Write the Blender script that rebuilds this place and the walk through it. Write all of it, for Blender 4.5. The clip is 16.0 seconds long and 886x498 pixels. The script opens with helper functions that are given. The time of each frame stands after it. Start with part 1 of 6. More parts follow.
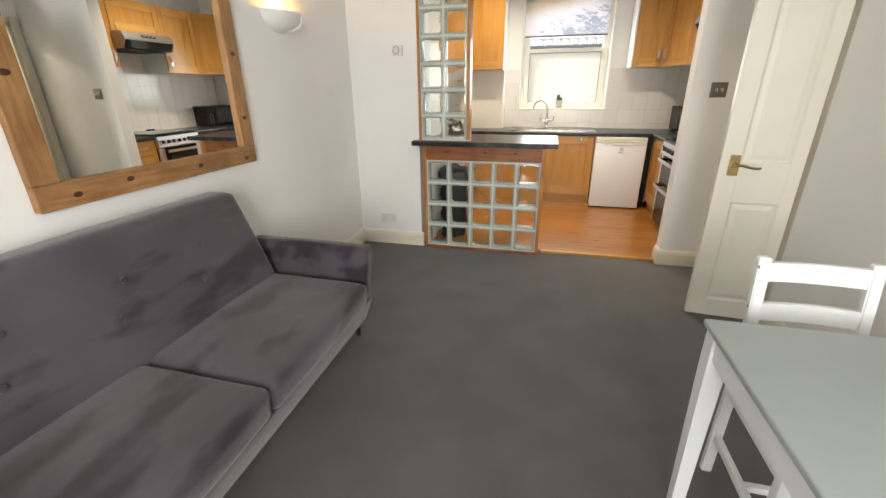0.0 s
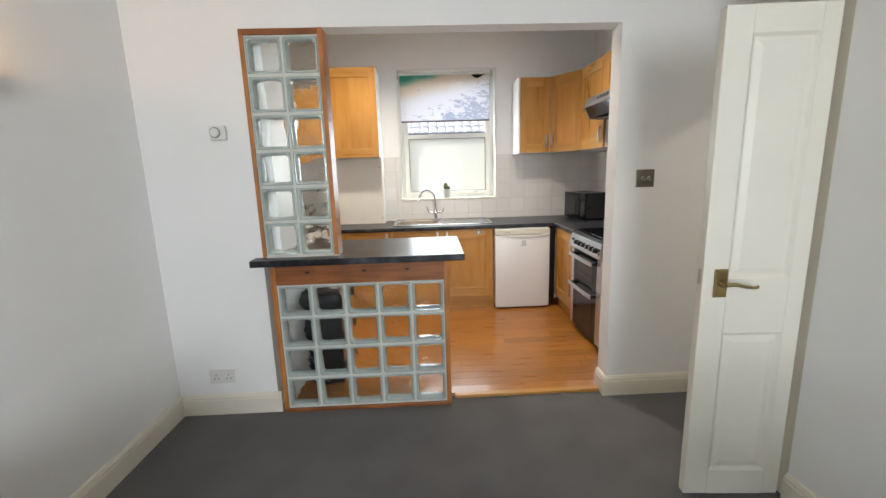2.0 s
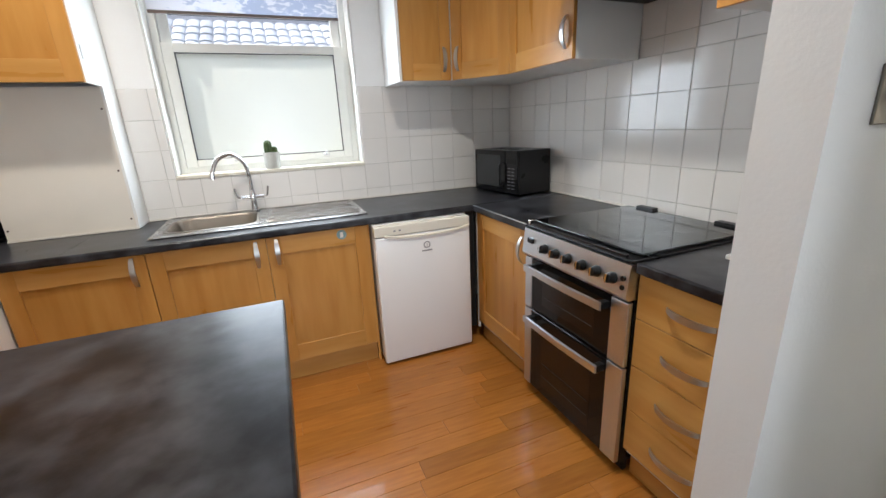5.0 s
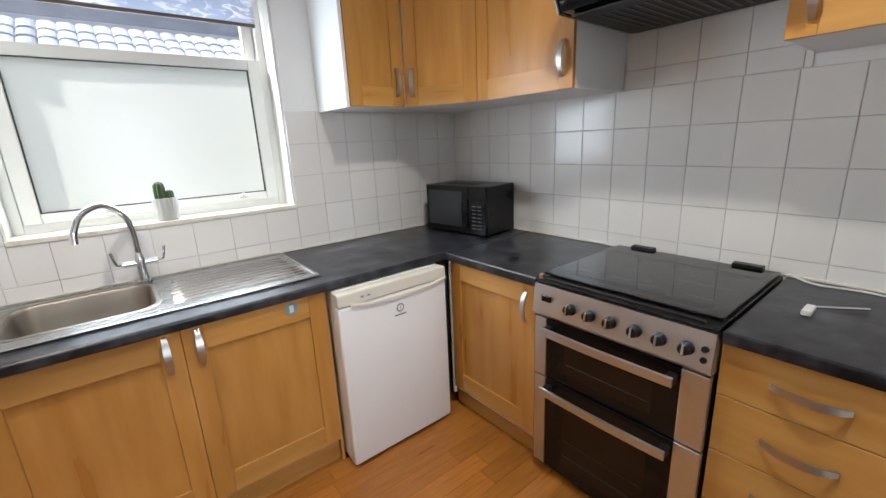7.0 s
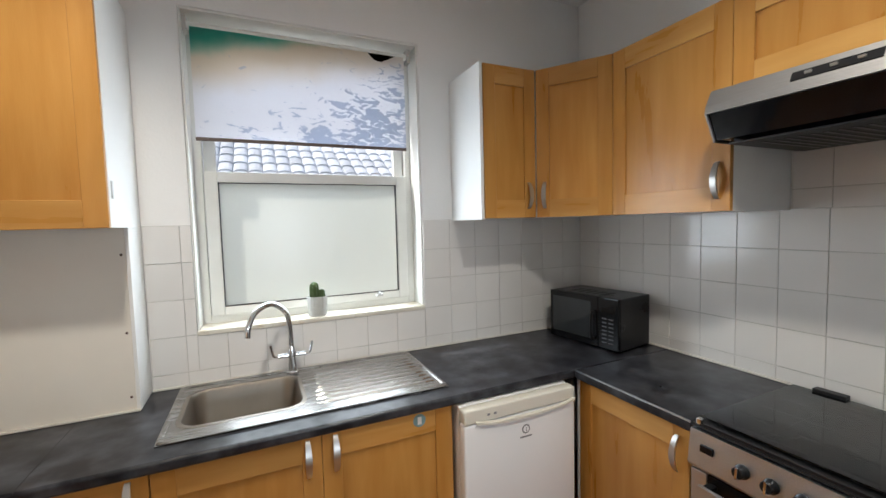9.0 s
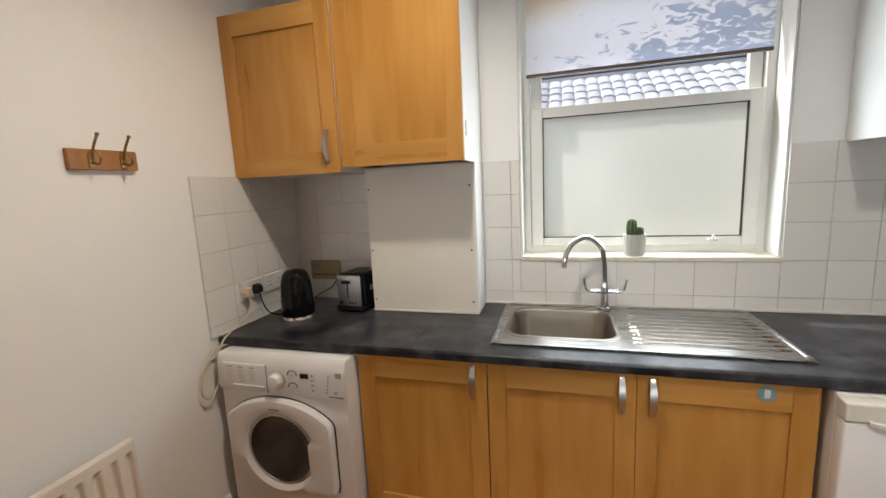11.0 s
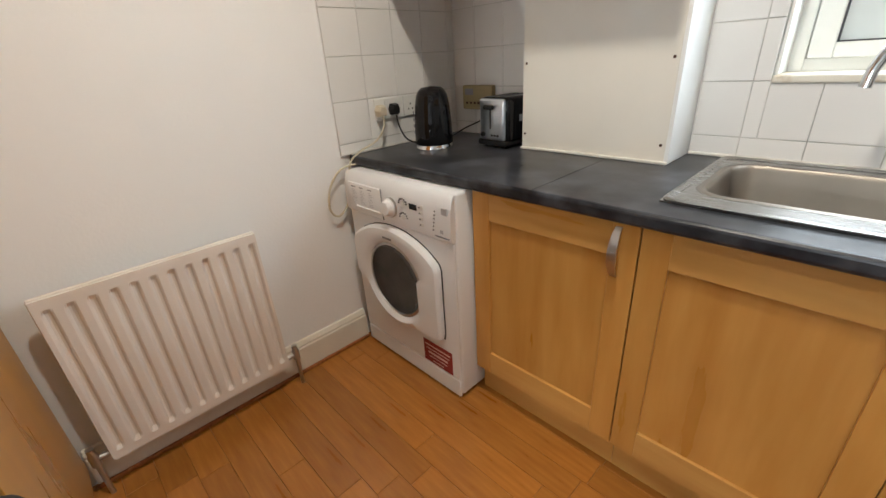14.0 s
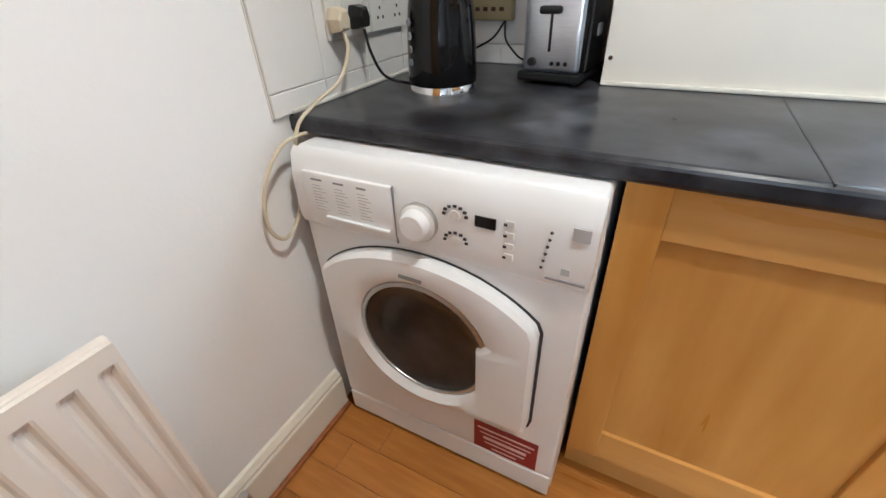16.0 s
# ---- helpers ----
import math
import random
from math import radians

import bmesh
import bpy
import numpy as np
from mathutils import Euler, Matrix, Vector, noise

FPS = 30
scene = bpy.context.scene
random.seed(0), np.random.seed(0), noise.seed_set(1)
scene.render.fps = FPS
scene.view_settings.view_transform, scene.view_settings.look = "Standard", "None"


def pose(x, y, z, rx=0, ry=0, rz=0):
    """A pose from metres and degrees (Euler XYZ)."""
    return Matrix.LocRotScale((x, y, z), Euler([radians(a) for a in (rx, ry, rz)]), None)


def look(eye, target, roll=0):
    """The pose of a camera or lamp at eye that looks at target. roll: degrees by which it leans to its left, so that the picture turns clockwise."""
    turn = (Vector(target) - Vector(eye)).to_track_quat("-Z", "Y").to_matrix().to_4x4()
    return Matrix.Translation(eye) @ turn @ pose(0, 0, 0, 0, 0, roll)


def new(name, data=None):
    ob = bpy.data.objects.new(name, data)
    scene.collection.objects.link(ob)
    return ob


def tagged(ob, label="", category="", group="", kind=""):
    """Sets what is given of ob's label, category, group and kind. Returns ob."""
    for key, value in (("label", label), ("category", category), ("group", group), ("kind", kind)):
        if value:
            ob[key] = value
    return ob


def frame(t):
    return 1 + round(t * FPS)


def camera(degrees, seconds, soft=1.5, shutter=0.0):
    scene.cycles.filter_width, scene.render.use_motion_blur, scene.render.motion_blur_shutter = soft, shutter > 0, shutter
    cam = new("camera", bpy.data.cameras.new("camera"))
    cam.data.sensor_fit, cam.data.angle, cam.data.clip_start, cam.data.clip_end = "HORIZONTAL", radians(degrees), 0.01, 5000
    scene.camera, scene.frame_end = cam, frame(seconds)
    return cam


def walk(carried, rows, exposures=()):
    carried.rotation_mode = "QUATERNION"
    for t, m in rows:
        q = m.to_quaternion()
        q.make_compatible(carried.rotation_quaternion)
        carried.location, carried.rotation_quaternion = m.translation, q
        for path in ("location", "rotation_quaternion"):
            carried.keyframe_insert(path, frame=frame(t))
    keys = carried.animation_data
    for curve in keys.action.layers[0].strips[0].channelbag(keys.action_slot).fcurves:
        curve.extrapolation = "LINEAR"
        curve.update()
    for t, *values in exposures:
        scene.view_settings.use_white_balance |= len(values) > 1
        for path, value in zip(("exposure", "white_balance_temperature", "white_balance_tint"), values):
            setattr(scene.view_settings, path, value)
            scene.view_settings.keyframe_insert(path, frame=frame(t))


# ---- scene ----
cam = camera(94.4, 16.0)
PATH = [
    (0, (-0.133, -0.134, 1.392), (-0.579, 1.674, 0.663), -0.5),
    (0.5, (-0.139, 0.075, 1.395), (-0.397, 1.976, 0.832), -1.0),
    (1, (-0.158, 0.346, 1.411), (-0.261, 2.281, 0.916), -1.0),
    (1.5, (-0.237, 0.671, 1.442), (-0.211, 2.626, 1.019), -0.8),
    (2, (-0.238, 1.004, 1.443), (-0.169, 2.968, 1.069), -1.7),
    (2.5, (-0.217, 1.372, 1.421), (-0.067, 3.325, 1.017), -1.9),
    (3, (-0.193, 1.717, 1.431), (0.062, 3.66, 1.031), -1.8),
    (3.5, (-0.134, 2.055, 1.397), (0.16, 3.988, 0.975), -2.1),
    (4, (-0.08, 2.385, 1.4), (0.303, 4.293, 0.938), -2.1),
    (4.5, (-0.054, 2.688, 1.371), (0.523, 4.528, 0.842), -1.6),
    (4.7, (-0.04, 2.808, 1.35), (0.587, 4.623, 0.79), -2.2),
    (5.75, (0.06, 3.26, 1.37), (1.0, 4.94, 0.79), -2.4),
    (6.8, (-0.167, 3.534, 1.418), (1.02, 5.036, 0.838), -2.5),
    (7, (-0.18, 3.573, 1.425), (1.018, 5.092, 0.918), -2.6),
    (7.5, (-0.207, 3.626, 1.499), (1.043, 5.149, 1.159), -2.5),
    (8, (-0.155, 3.61, 1.648), (1.056, 5.185, 1.418), -2.2),
    (8.5, (-0.235, 3.62, 1.615), (0.83, 5.308, 1.482), -1.8),
    (9, (-0.272, 3.655, 1.588), (0.554, 5.472, 1.462), -1.5),
    (9.5, (-0.309, 3.682, 1.565), (0.205, 5.609, 1.416), -1.8),
    (10, (-0.335, 3.714, 1.546), (-0.194, 5.701, 1.366), -2.5),
    (10.2, (-0.369, 3.715, 1.551), (-0.363, 5.705, 1.349), -2.6),
    (12.3, (-0.192, 3.712, 1.394), (-1.373, 5.243, 0.884), -2.9),
    (12.5, (-0.154, 3.755, 1.389), (-1.379, 5.24, 0.847), -2.9),
    (13, (-0.056, 3.913, 1.362), (-1.38, 5.288, 0.765), -3.0),
    (13.5, (-0.125, 4.062, 1.306), (-1.466, 5.366, 0.6), -3.1),
    (14, (-0.287, 4.188, 1.231), (-1.611, 5.431, 0.394), -3.7),
    (14.5, (-0.441, 4.29, 1.161), (-1.721, 5.491, 0.201), -4.7),
    (15, (-0.673, 4.338, 1.139), (-1.818, 5.588, 0.077), -4.8),
    (15.5, (-0.928, 4.395, 1.114), (-1.902, 5.75, 0.012), -4.2),
    (16, (-1.109, 4.49, 1.12), (-1.91, 5.949, 0.011), -2.6),
]
EXPOSURES = [(0.0, 0.6, 7300, 10), (0.5, 0.46, 6900, 10), (1.0, 0.46, 6700, 10), (2.0, 0.44, 6500, 10), (3.0, 0.38, 6300, 10), (4.5, 0.36, 6100, 10), (7.0, 0.38, 6000, 10), (8.0, 0.18, 6000, 9), (8.5, 0.1, 6050, 9), (10.0, -0.02, 6400, 10), (12.5, 0.08, 6500, 10), (13.5, 0.2, 6300, 9), (14.0, 0.42, 6200, 8), (15.0, 0.75, 5700, 5), (16.0, 0.9, 5500, 6)]
walk(cam, [(t, look(eye, target, roll)) for t, eye, target, roll in PATH], EXPOSURES)

# ---- world, sun and large lights ----
world = bpy.data.worlds.new("World")
scene.world = world
world.use_nodes = True
wn = world.node_tree
sky = wn.nodes.new("ShaderNodeTexSky")
sky.sky_type, sky.sun_disc = "NISHITA", False
SUN_DIR = Vector((0.74, -0.255, -1.0)).normalized()
sky.sun_elevation = math.asin(-SUN_DIR.z)
sky.sun_rotation = math.atan2(-SUN_DIR.x, -SUN_DIR.y)
wn.links.new(sky.outputs[0], wn.nodes["Background"].inputs[0])
wn.nodes["Background"].inputs[1].default_value = 0.15


def lamp(name, kind, energy, color, m, size=0.05, size_y=0.05):
    data = bpy.data.lights.new(name, kind)
    data.energy, data.color = energy, color
    if kind == "AREA":
        data.shape, data.size, data.size_y = "RECTANGLE", size, size_y
    elif kind == "SUN":
        data.angle = size
    else:
        data.shadow_soft_size = size
    ob = new(name, data)
    ob.matrix_world = m
    return ob


lamp("sun", "SUN", 5.0, (1.0, 0.95, 0.88), look((-4, 8, 7), Vector((-4, 8, 7)) + SUN_DIR), radians(0.6))
lamp("living_window_daylight", "AREA", 88.0, (0.90, 0.95, 1.0), look((0.28, -2.34, 1.45), (-1.40, 0.8, 0.95)), 1.3, 1.5)
lamp("kitchen_window_daylight", "AREA", 14.0, (0.86, 0.94, 1.0), look((0.017, 5.850, 1.58), (0.017, 4.0, 1.45)), 0.90, 0.78)
lamp("blind_daylight", "AREA", 9.0, (0.92, 0.96, 1.0), look((0.0, 6.40, 2.75), (0.0, 5.80, 2.20)), 1.1, 0.5)
# fill light added out of view in the hall to brighten the lobby wall
lamp("hall_fill_light", "POINT", 20.0, (1.0, 0.93, 0.80), pose(2.60, 2.72, 2.40), 0.06)
# first spot placed from the cabinet shadows; second is fill added for the cooker side
SPOTS = (((-0.62, 4.64, 2.78), (-1.20, 4.95, 0.5), 77.0, 132, (1.0, 0.89, 0.74)), ((0.45, 4.00, 2.80), (0.95, 4.50, 0.4), 84.0, 112, (1.0, 0.92, 0.80)))
for eye, aim, watts, cone, tone in SPOTS:
    spot = lamp("kitchen_spot_and_fill", "SPOT", watts, tone, look(eye, aim), 0.05)
    spot.data.spot_size, spot.data.spot_blend = radians(cone), 1.0
lamp("sconce_bulb", "POINT", 2.6, (1.0, 0.50, 0.11), pose(-1.735, 2.420, 1.828), 0.025)


# ---- materials ----
def material(name, color, rough=0.5, metal=0.0, vary=0.12, scale=6.0, bump=0.0, bump_scale=60.0, stretch=(1, 1, 1), second=None,
             random_tint=0.0, coat=0.0, transmission=0.0, ior=1.45, emission=None, strength=0.0, rough_vary=0.08, coords="Object", sharp=(0.3, 0.7)):
    m = bpy.data.materials.new(name)
    m.use_nodes = True
    nt = m.node_tree
    b = nt.nodes["Principled BSDF"]
    tc = nt.nodes.new("ShaderNodeTexCoord")
    mp = nt.nodes.new("ShaderNodeMapping")
    mp.inputs["Scale"].default_value = stretch
    nt.links.new(tc.outputs[coords], mp.inputs["Vector"])
    n1 = nt.nodes.new("ShaderNodeTexNoise")
    n1.inputs["Scale"].default_value, n1.inputs["Detail"].default_value = scale, 5.0
    nt.links.new(mp.outputs[0], n1.inputs["Vector"])
    ramp = nt.nodes.new("ShaderNodeValToRGB")
    dark = second or tuple(c * (1 - vary) for c in color)
    ramp.color_ramp.elements[0].position, ramp.color_ramp.elements[1].position = sharp
    ramp.color_ramp.elements[0].color, ramp.color_ramp.elements[1].color = (*dark, 1), (*color, 1)
    nt.links.new(n1.outputs["Fac"], ramp.inputs["Fac"])
    out = ramp.outputs["Color"]
    if random_tint:
        info = nt.nodes.new("ShaderNodeObjectInfo")
        hsv = nt.nodes.new("ShaderNodeHueSaturation")
        rng = nt.nodes.new("ShaderNodeMapRange")
        rng.inputs["To Min"].default_value, rng.inputs["To Max"].default_value = 1 - random_tint, 1 + random_tint
        nt.links.new(info.outputs["Random"], rng.inputs["Value"])
        nt.links.new(rng.outputs[0], hsv.inputs["Value"])
        nt.links.new(out, hsv.inputs["Color"])
        out = hsv.outputs["Color"]
    nt.links.new(out, b.inputs["Base Color"])
    b.inputs["Metallic"].default_value = metal
    n2 = nt.nodes.new("ShaderNodeTexNoise")
    n2.inputs["Scale"].default_value, n2.inputs["Detail"].default_value = bump_scale, 4.0
    nt.links.new(mp.outputs[0], n2.inputs["Vector"])
    rr = nt.nodes.new("ShaderNodeMapRange")
    rr.inputs["To Min"].default_value, rr.inputs["To Max"].default_value = max(0.0, rough - rough_vary), min(1.0, rough + rough_vary)
    nt.links.new(n1.outputs["Fac"], rr.inputs["Value"])
    nt.links.new(rr.outputs[0], b.inputs["Roughness"])
    if bump:
        bp = nt.nodes.new("ShaderNodeBump")
        bp.inputs["Strength"].default_value, bp.inputs["Distance"].default_value = 1.0, bump
        nt.links.new(n2.outputs["Fac"], bp.inputs["Height"])
        nt.links.new(bp.outputs[0], b.inputs["Normal"])
    b.inputs["Coat Weight"].default_value = coat
    b.inputs["Transmission Weight"].default_value = transmission
    b.inputs["IOR"].default_value = ior
    if emission:
        b.inputs["Emission Color"].default_value = (*emission, 1)
        b.inputs["Emission Strength"].default_value = strength
    return m


def two_scale(m, big_scale, amount):
    """Broad, soft patches over the fine grain of a material."""
    nt = m.node_tree
    b = nt.nodes["Principled BSDF"]
    src = b.inputs["Base Color"].links[0].from_socket
    tc = nt.nodes.new("ShaderNodeTexCoord")
    n = nt.nodes.new("ShaderNodeTexNoise")
    n.inputs["Scale"].default_value, n.inputs["Detail"].default_value = big_scale, 3.0
    nt.links.new(tc.outputs["Object"], n.inputs["Vector"])
    r = nt.nodes.new("ShaderNodeMapRange")
    r.inputs["From Min"].default_value, r.inputs["From Max"].default_value = 0.35, 0.65
    r.inputs["To Min"].default_value, r.inputs["To Max"].default_value = 1 - amount, 1 + amount
    hsv = nt.nodes.new("ShaderNodeHueSaturation")
    nt.links.new(n.outputs["Fac"], r.inputs["Value"])
    nt.links.new(r.outputs[0], hsv.inputs["Value"])
    nt.links.new(src, hsv.inputs["Color"])
    nt.links.new(hsv.outputs["Color"], b.inputs["Base Color"])
    return m


M_WALL = material("wall_paint", (0.84, 0.83, 0.81), 0.85, vary=0.03, scale=3, bump=0.0006, bump_scale=90)
M_CEIL = material("ceiling_paint", (0.82, 0.82, 0.80), 0.9, vary=0.03, bump=0.0005)
M_TRIM = material("cream_gloss_paint", (0.74, 0.69, 0.58), 0.35, vary=0.05, scale=9, bump=0.0004, bump_scale=40)
M_DOOR = material("cream_door_paint", (0.80, 0.77, 0.67), 0.38, vary=0.04, scale=5, bump=0.0003, bump_scale=70)
M_CARPET = two_scale(material("charcoal_carpet", (0.128, 0.117, 0.112), 0.97, vary=0.5, scale=420, bump=0.004, bump_scale=520), 3.4, 0.15)
M_CARPET.node_tree.nodes["Principled BSDF"].inputs["Sheen Weight"].default_value = 0.25
M_PLANK = two_scale(material("bamboo_floor", (0.43, 0.175, 0.032), 0.30, second=(0.31, 0.112, 0.018), scale=4, stretch=(1.2, 12, 1), bump=0.0003, bump_scale=30, random_tint=0.16, coat=0.25), 1.5, 0.1)
M_MAPLE_V = two_scale(material("maple_upright_grain", (0.54, 0.278, 0.070), 0.30, second=(0.42, 0.188, 0.036), scale=3, stretch=(5, 5, 0.6), bump=0.0002, bump_scale=60, random_tint=0.06), 1.3, 0.08)
M_MAPLE_H = two_scale(material("maple_level_grain", (0.57, 0.315, 0.092), 0.30, second=(0.45, 0.216, 0.048), scale=3, stretch=(0.6, 0.6, 5), bump=0.0002, bump_scale=60, random_tint=0.07), 1.3, 0.08)
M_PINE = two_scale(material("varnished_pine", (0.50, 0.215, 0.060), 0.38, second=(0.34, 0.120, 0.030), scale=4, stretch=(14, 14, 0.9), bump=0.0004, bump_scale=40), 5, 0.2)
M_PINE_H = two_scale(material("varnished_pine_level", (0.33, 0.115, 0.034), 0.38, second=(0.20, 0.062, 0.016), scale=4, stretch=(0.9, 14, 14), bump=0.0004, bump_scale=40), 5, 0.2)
M_RUSTIC = two_scale(material("waxed_rustic_pine", (0.40, 0.21, 0.085), 0.5, second=(0.26, 0.115, 0.042), scale=5, stretch=(12, 1.2, 12), bump=0.0009, bump_scale=30), 6, 0.22)
M_KNOT = material("pine_knot", (0.07, 0.025, 0.010), 0.5, vary=0.4, scale=50)
M_WORKTOP = two_scale(material("dark_slate_laminate", (0.075, 0.078, 0.088), 0.30, second=(0.010, 0.010, 0.013), scale=13, sharp=(0.36, 0.78), bump=0.00008, bump_scale=160, rough_vary=0.05), 7, 0.30)
M_WHITE_LAM = material("white_laminate", (0.82, 0.82, 0.80), 0.4, vary=0.03)
M_CARCASS = material("white_melamine", (0.74, 0.74, 0.73), 0.45, vary=0.04)
M_TILE = material("white_glazed_tile", (0.76, 0.74, 0.71), 0.13, vary=0.03, scale=4, bump=0.0007, bump_scale=9, random_tint=0.025)
M_GROUT = material("grey_grout", (0.64, 0.62, 0.57), 0.9, vary=0.4, scale=7)
M_APPLIANCE = material("white_enamel", (0.80, 0.80, 0.80), 0.30, vary=0.01, scale=3, rough_vary=0.02)
M_APPL_CREAM = material("aged_white_plastic", (0.72, 0.69, 0.60), 0.4, vary=0.04)
M_STEEL = material("brushed_steel", (0.68, 0.73, 0.79), 0.34, 1.0, vary=0.12, scale=5, stretch=(2, 60, 60), bump=0.0001, bump_scale=40)
M_STEEL_HOOD = material("hood_steel", (0.36, 0.35, 0.34), 0.50, 1.0, vary=0.12, scale=5, stretch=(60, 2, 60))
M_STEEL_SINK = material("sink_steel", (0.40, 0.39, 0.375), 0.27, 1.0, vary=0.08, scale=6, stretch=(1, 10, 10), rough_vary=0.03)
# sink steel for the bowl, the room's dark brown reflection put into its colour
M_BOWL_REFLECTION = material("sink_steel_brown_reflection", (0.30, 0.265, 0.225), 0.40, 1.0, vary=0.15, scale=8, rough_vary=0.06)
M_CHROME = material("chrome", (0.75, 0.75, 0.76), 0.07, 1.0, vary=0.03, rough_vary=0.03)
M_NICKEL = material("satin_nickel", (0.56, 0.55, 0.53), 0.36, 1.0, vary=0.1, scale=30)
M_BRASS = material("worn_brass", (0.40, 0.29, 0.13), 0.32, 1.0, vary=0.3, scale=40)
M_BLACK = material("black_plastic", (0.014, 0.014, 0.015), 0.3, vary=0.2)
M_BLACK_GLOSS = material("black_gloss", (0.006, 0.006, 0.007), 0.08, vary=0.1, coat=0.0, rough_vary=0.03)
M_OVEN_GLASS = material("oven_glass", (0.012, 0.010, 0.009), 0.06, vary=0.3, coat=0.0, rough_vary=0.03)
M_HOB_GLASS = material("hob_glass_lid", (0.13, 0.15, 0.15), 0.03, vary=0.1, scale=12, transmission=1.0, ior=1.5, rough_vary=0.02)
M_DARK_FILTER = material("greasy_filter", (0.05, 0.05, 0.05), 0.6, 0.3, vary=0.4, scale=40)
M_SOFA = two_scale(material("mauve_grey_velvet", (0.074, 0.062, 0.075), 0.85, second=(0.024, 0.020, 0.026), scale=3.4, stretch=(1.6, 0.6, 2.0), bump=0.0012, bump_scale=380, sharp=(0.38, 0.50)), 2.0, 0.25)
_b = M_SOFA.node_tree.nodes["Principled BSDF"]
_b.inputs["Sheen Weight"].default_value, _b.inputs["Sheen Roughness"].default_value = 0.4, 0.4
M_SOFA_LEG = material("dark_wood_leg", (0.02, 0.014, 0.012), 0.4)
M_CHAIR = material("white_furniture_paint", (0.82, 0.83, 0.84), 0.42, vary=0.03, scale=5, bump=0.0003, bump_scale=50)
M_TABLETOP = material("grey_green_tabletop", (0.40, 0.44, 0.43), 0.42, vary=0.04, scale=5, bump=0.0002, bump_scale=120)
M_PLASTER = material("plaster_white", (0.80, 0.80, 0.78), 0.7, vary=0.03)
M_PLASTIC_WHITE = material("white_plastic", (0.72, 0.71, 0.67), 0.4, vary=0.03)
M_PLASTIC_BEIGE = material("beige_plastic", (0.36, 0.29, 0.15), 0.5, vary=0.06)
for _m, _s in ((M_WORKTOP, 0.35), (M_BLACK, 0.3), (M_BLACK_GLOSS, 0.35), (M_OVEN_GLASS, 0.25)):
    _m.node_tree.nodes["Principled BSDF"].inputs["Specular IOR Level"].default_value = _s
M_GREYPRINT = material("grey_print", (0.25, 0.25, 0.26), 0.5)
M_PALEPRINT = material("pale_grey_print", (0.48, 0.48, 0.49), 0.5)
M_DIMPRINT = material("dim_grey_print", (0.11, 0.11, 0.115), 0.4)
M_MW_GLASS = material("microwave_glass", (0.030, 0.033, 0.035), 0.04, vary=0.2, rough_vary=0.02)
M_DARKPRINT = material("dark_print", (0.04, 0.04, 0.045), 0.5)
M_RED = material("dark_red_sticker", (0.26, 0.018, 0.022), 0.4, vary=0.1)
M_PINKPRINT = material("pale_print", (0.75, 0.55, 0.52), 0.5)
M_RAD = material("radiator_enamel", (0.76, 0.69, 0.61), 0.4, vary=0.05, scale=8, bump=0.0002)
M_CABLE = material("cream_cable", (0.62, 0.54, 0.40), 0.5)
M_GLASS = material("clear_glass", (1, 1, 1), 0.0, vary=0.0, transmission=1.0, ior=1.45, rough_vary=0.0)
M_BLOCK = material("wavy_block_glass", (0.95, 0.98, 0.965), 0.05, vary=0.0, transmission=1.0, ior=1.24, rough_vary=0.0, bump=0.0065, bump_scale=20)
M_BLOCK_RIM = material("green_block_edge", (0.80, 0.88, 0.84), 0.10, second=(0.64, 0.75, 0.70), scale=14, transmission=0.50, coat=0.5, bump=0.002, bump_scale=45)
M_MORTAR = material("pale_block_grout", (0.60, 0.62, 0.57), 0.8, vary=0.12, scale=30)
M_MIRROR = material("mirror_silver", (0.88, 0.90, 0.89), 0.0, 1.0, vary=0.0, rough_vary=0.0)
M_UPVC = material("white_window_paint", (0.80, 0.80, 0.76), 0.4, vary=0.05, scale=12)
M_OLDSILL = material("worn_cream_sill", (0.72, 0.68, 0.58), 0.5, second=(0.50, 0.38, 0.24), scale=9, sharp=(0.28, 0.42))
M_POT = material("ribbed_cement_pot", (0.52, 0.52, 0.49), 0.8, vary=0.1, scale=30)
M_CACTUS = material("cactus_skin", (0.075, 0.115, 0.035), 0.6, second=(0.045, 0.075, 0.022), scale=40, bump=0.001, bump_scale=120)
M_RENDERWALL = material("pale_outside_wall", (0.62, 0.60, 0.55), 0.9, vary=0.1)
M_PATIO = material("concrete_yard", (0.34, 0.33, 0.31), 0.9, vary=0.2, scale=4)
M_BIN = material("black_bin_plastic", (0.012, 0.013, 0.016), 0.45, vary=0.2)
M_SILICONE = material("white_sealant", (0.76, 0.73, 0.66), 0.5, vary=0.15, scale=20)


def shell_material(name, maker):
    m = bpy.data.materials.new(name)
    m.use_nodes = True
    nt = m.node_tree
    nt.nodes.remove(nt.nodes["Principled BSDF"])
    maker(nt, nt.nodes["Material Output"])
    return m


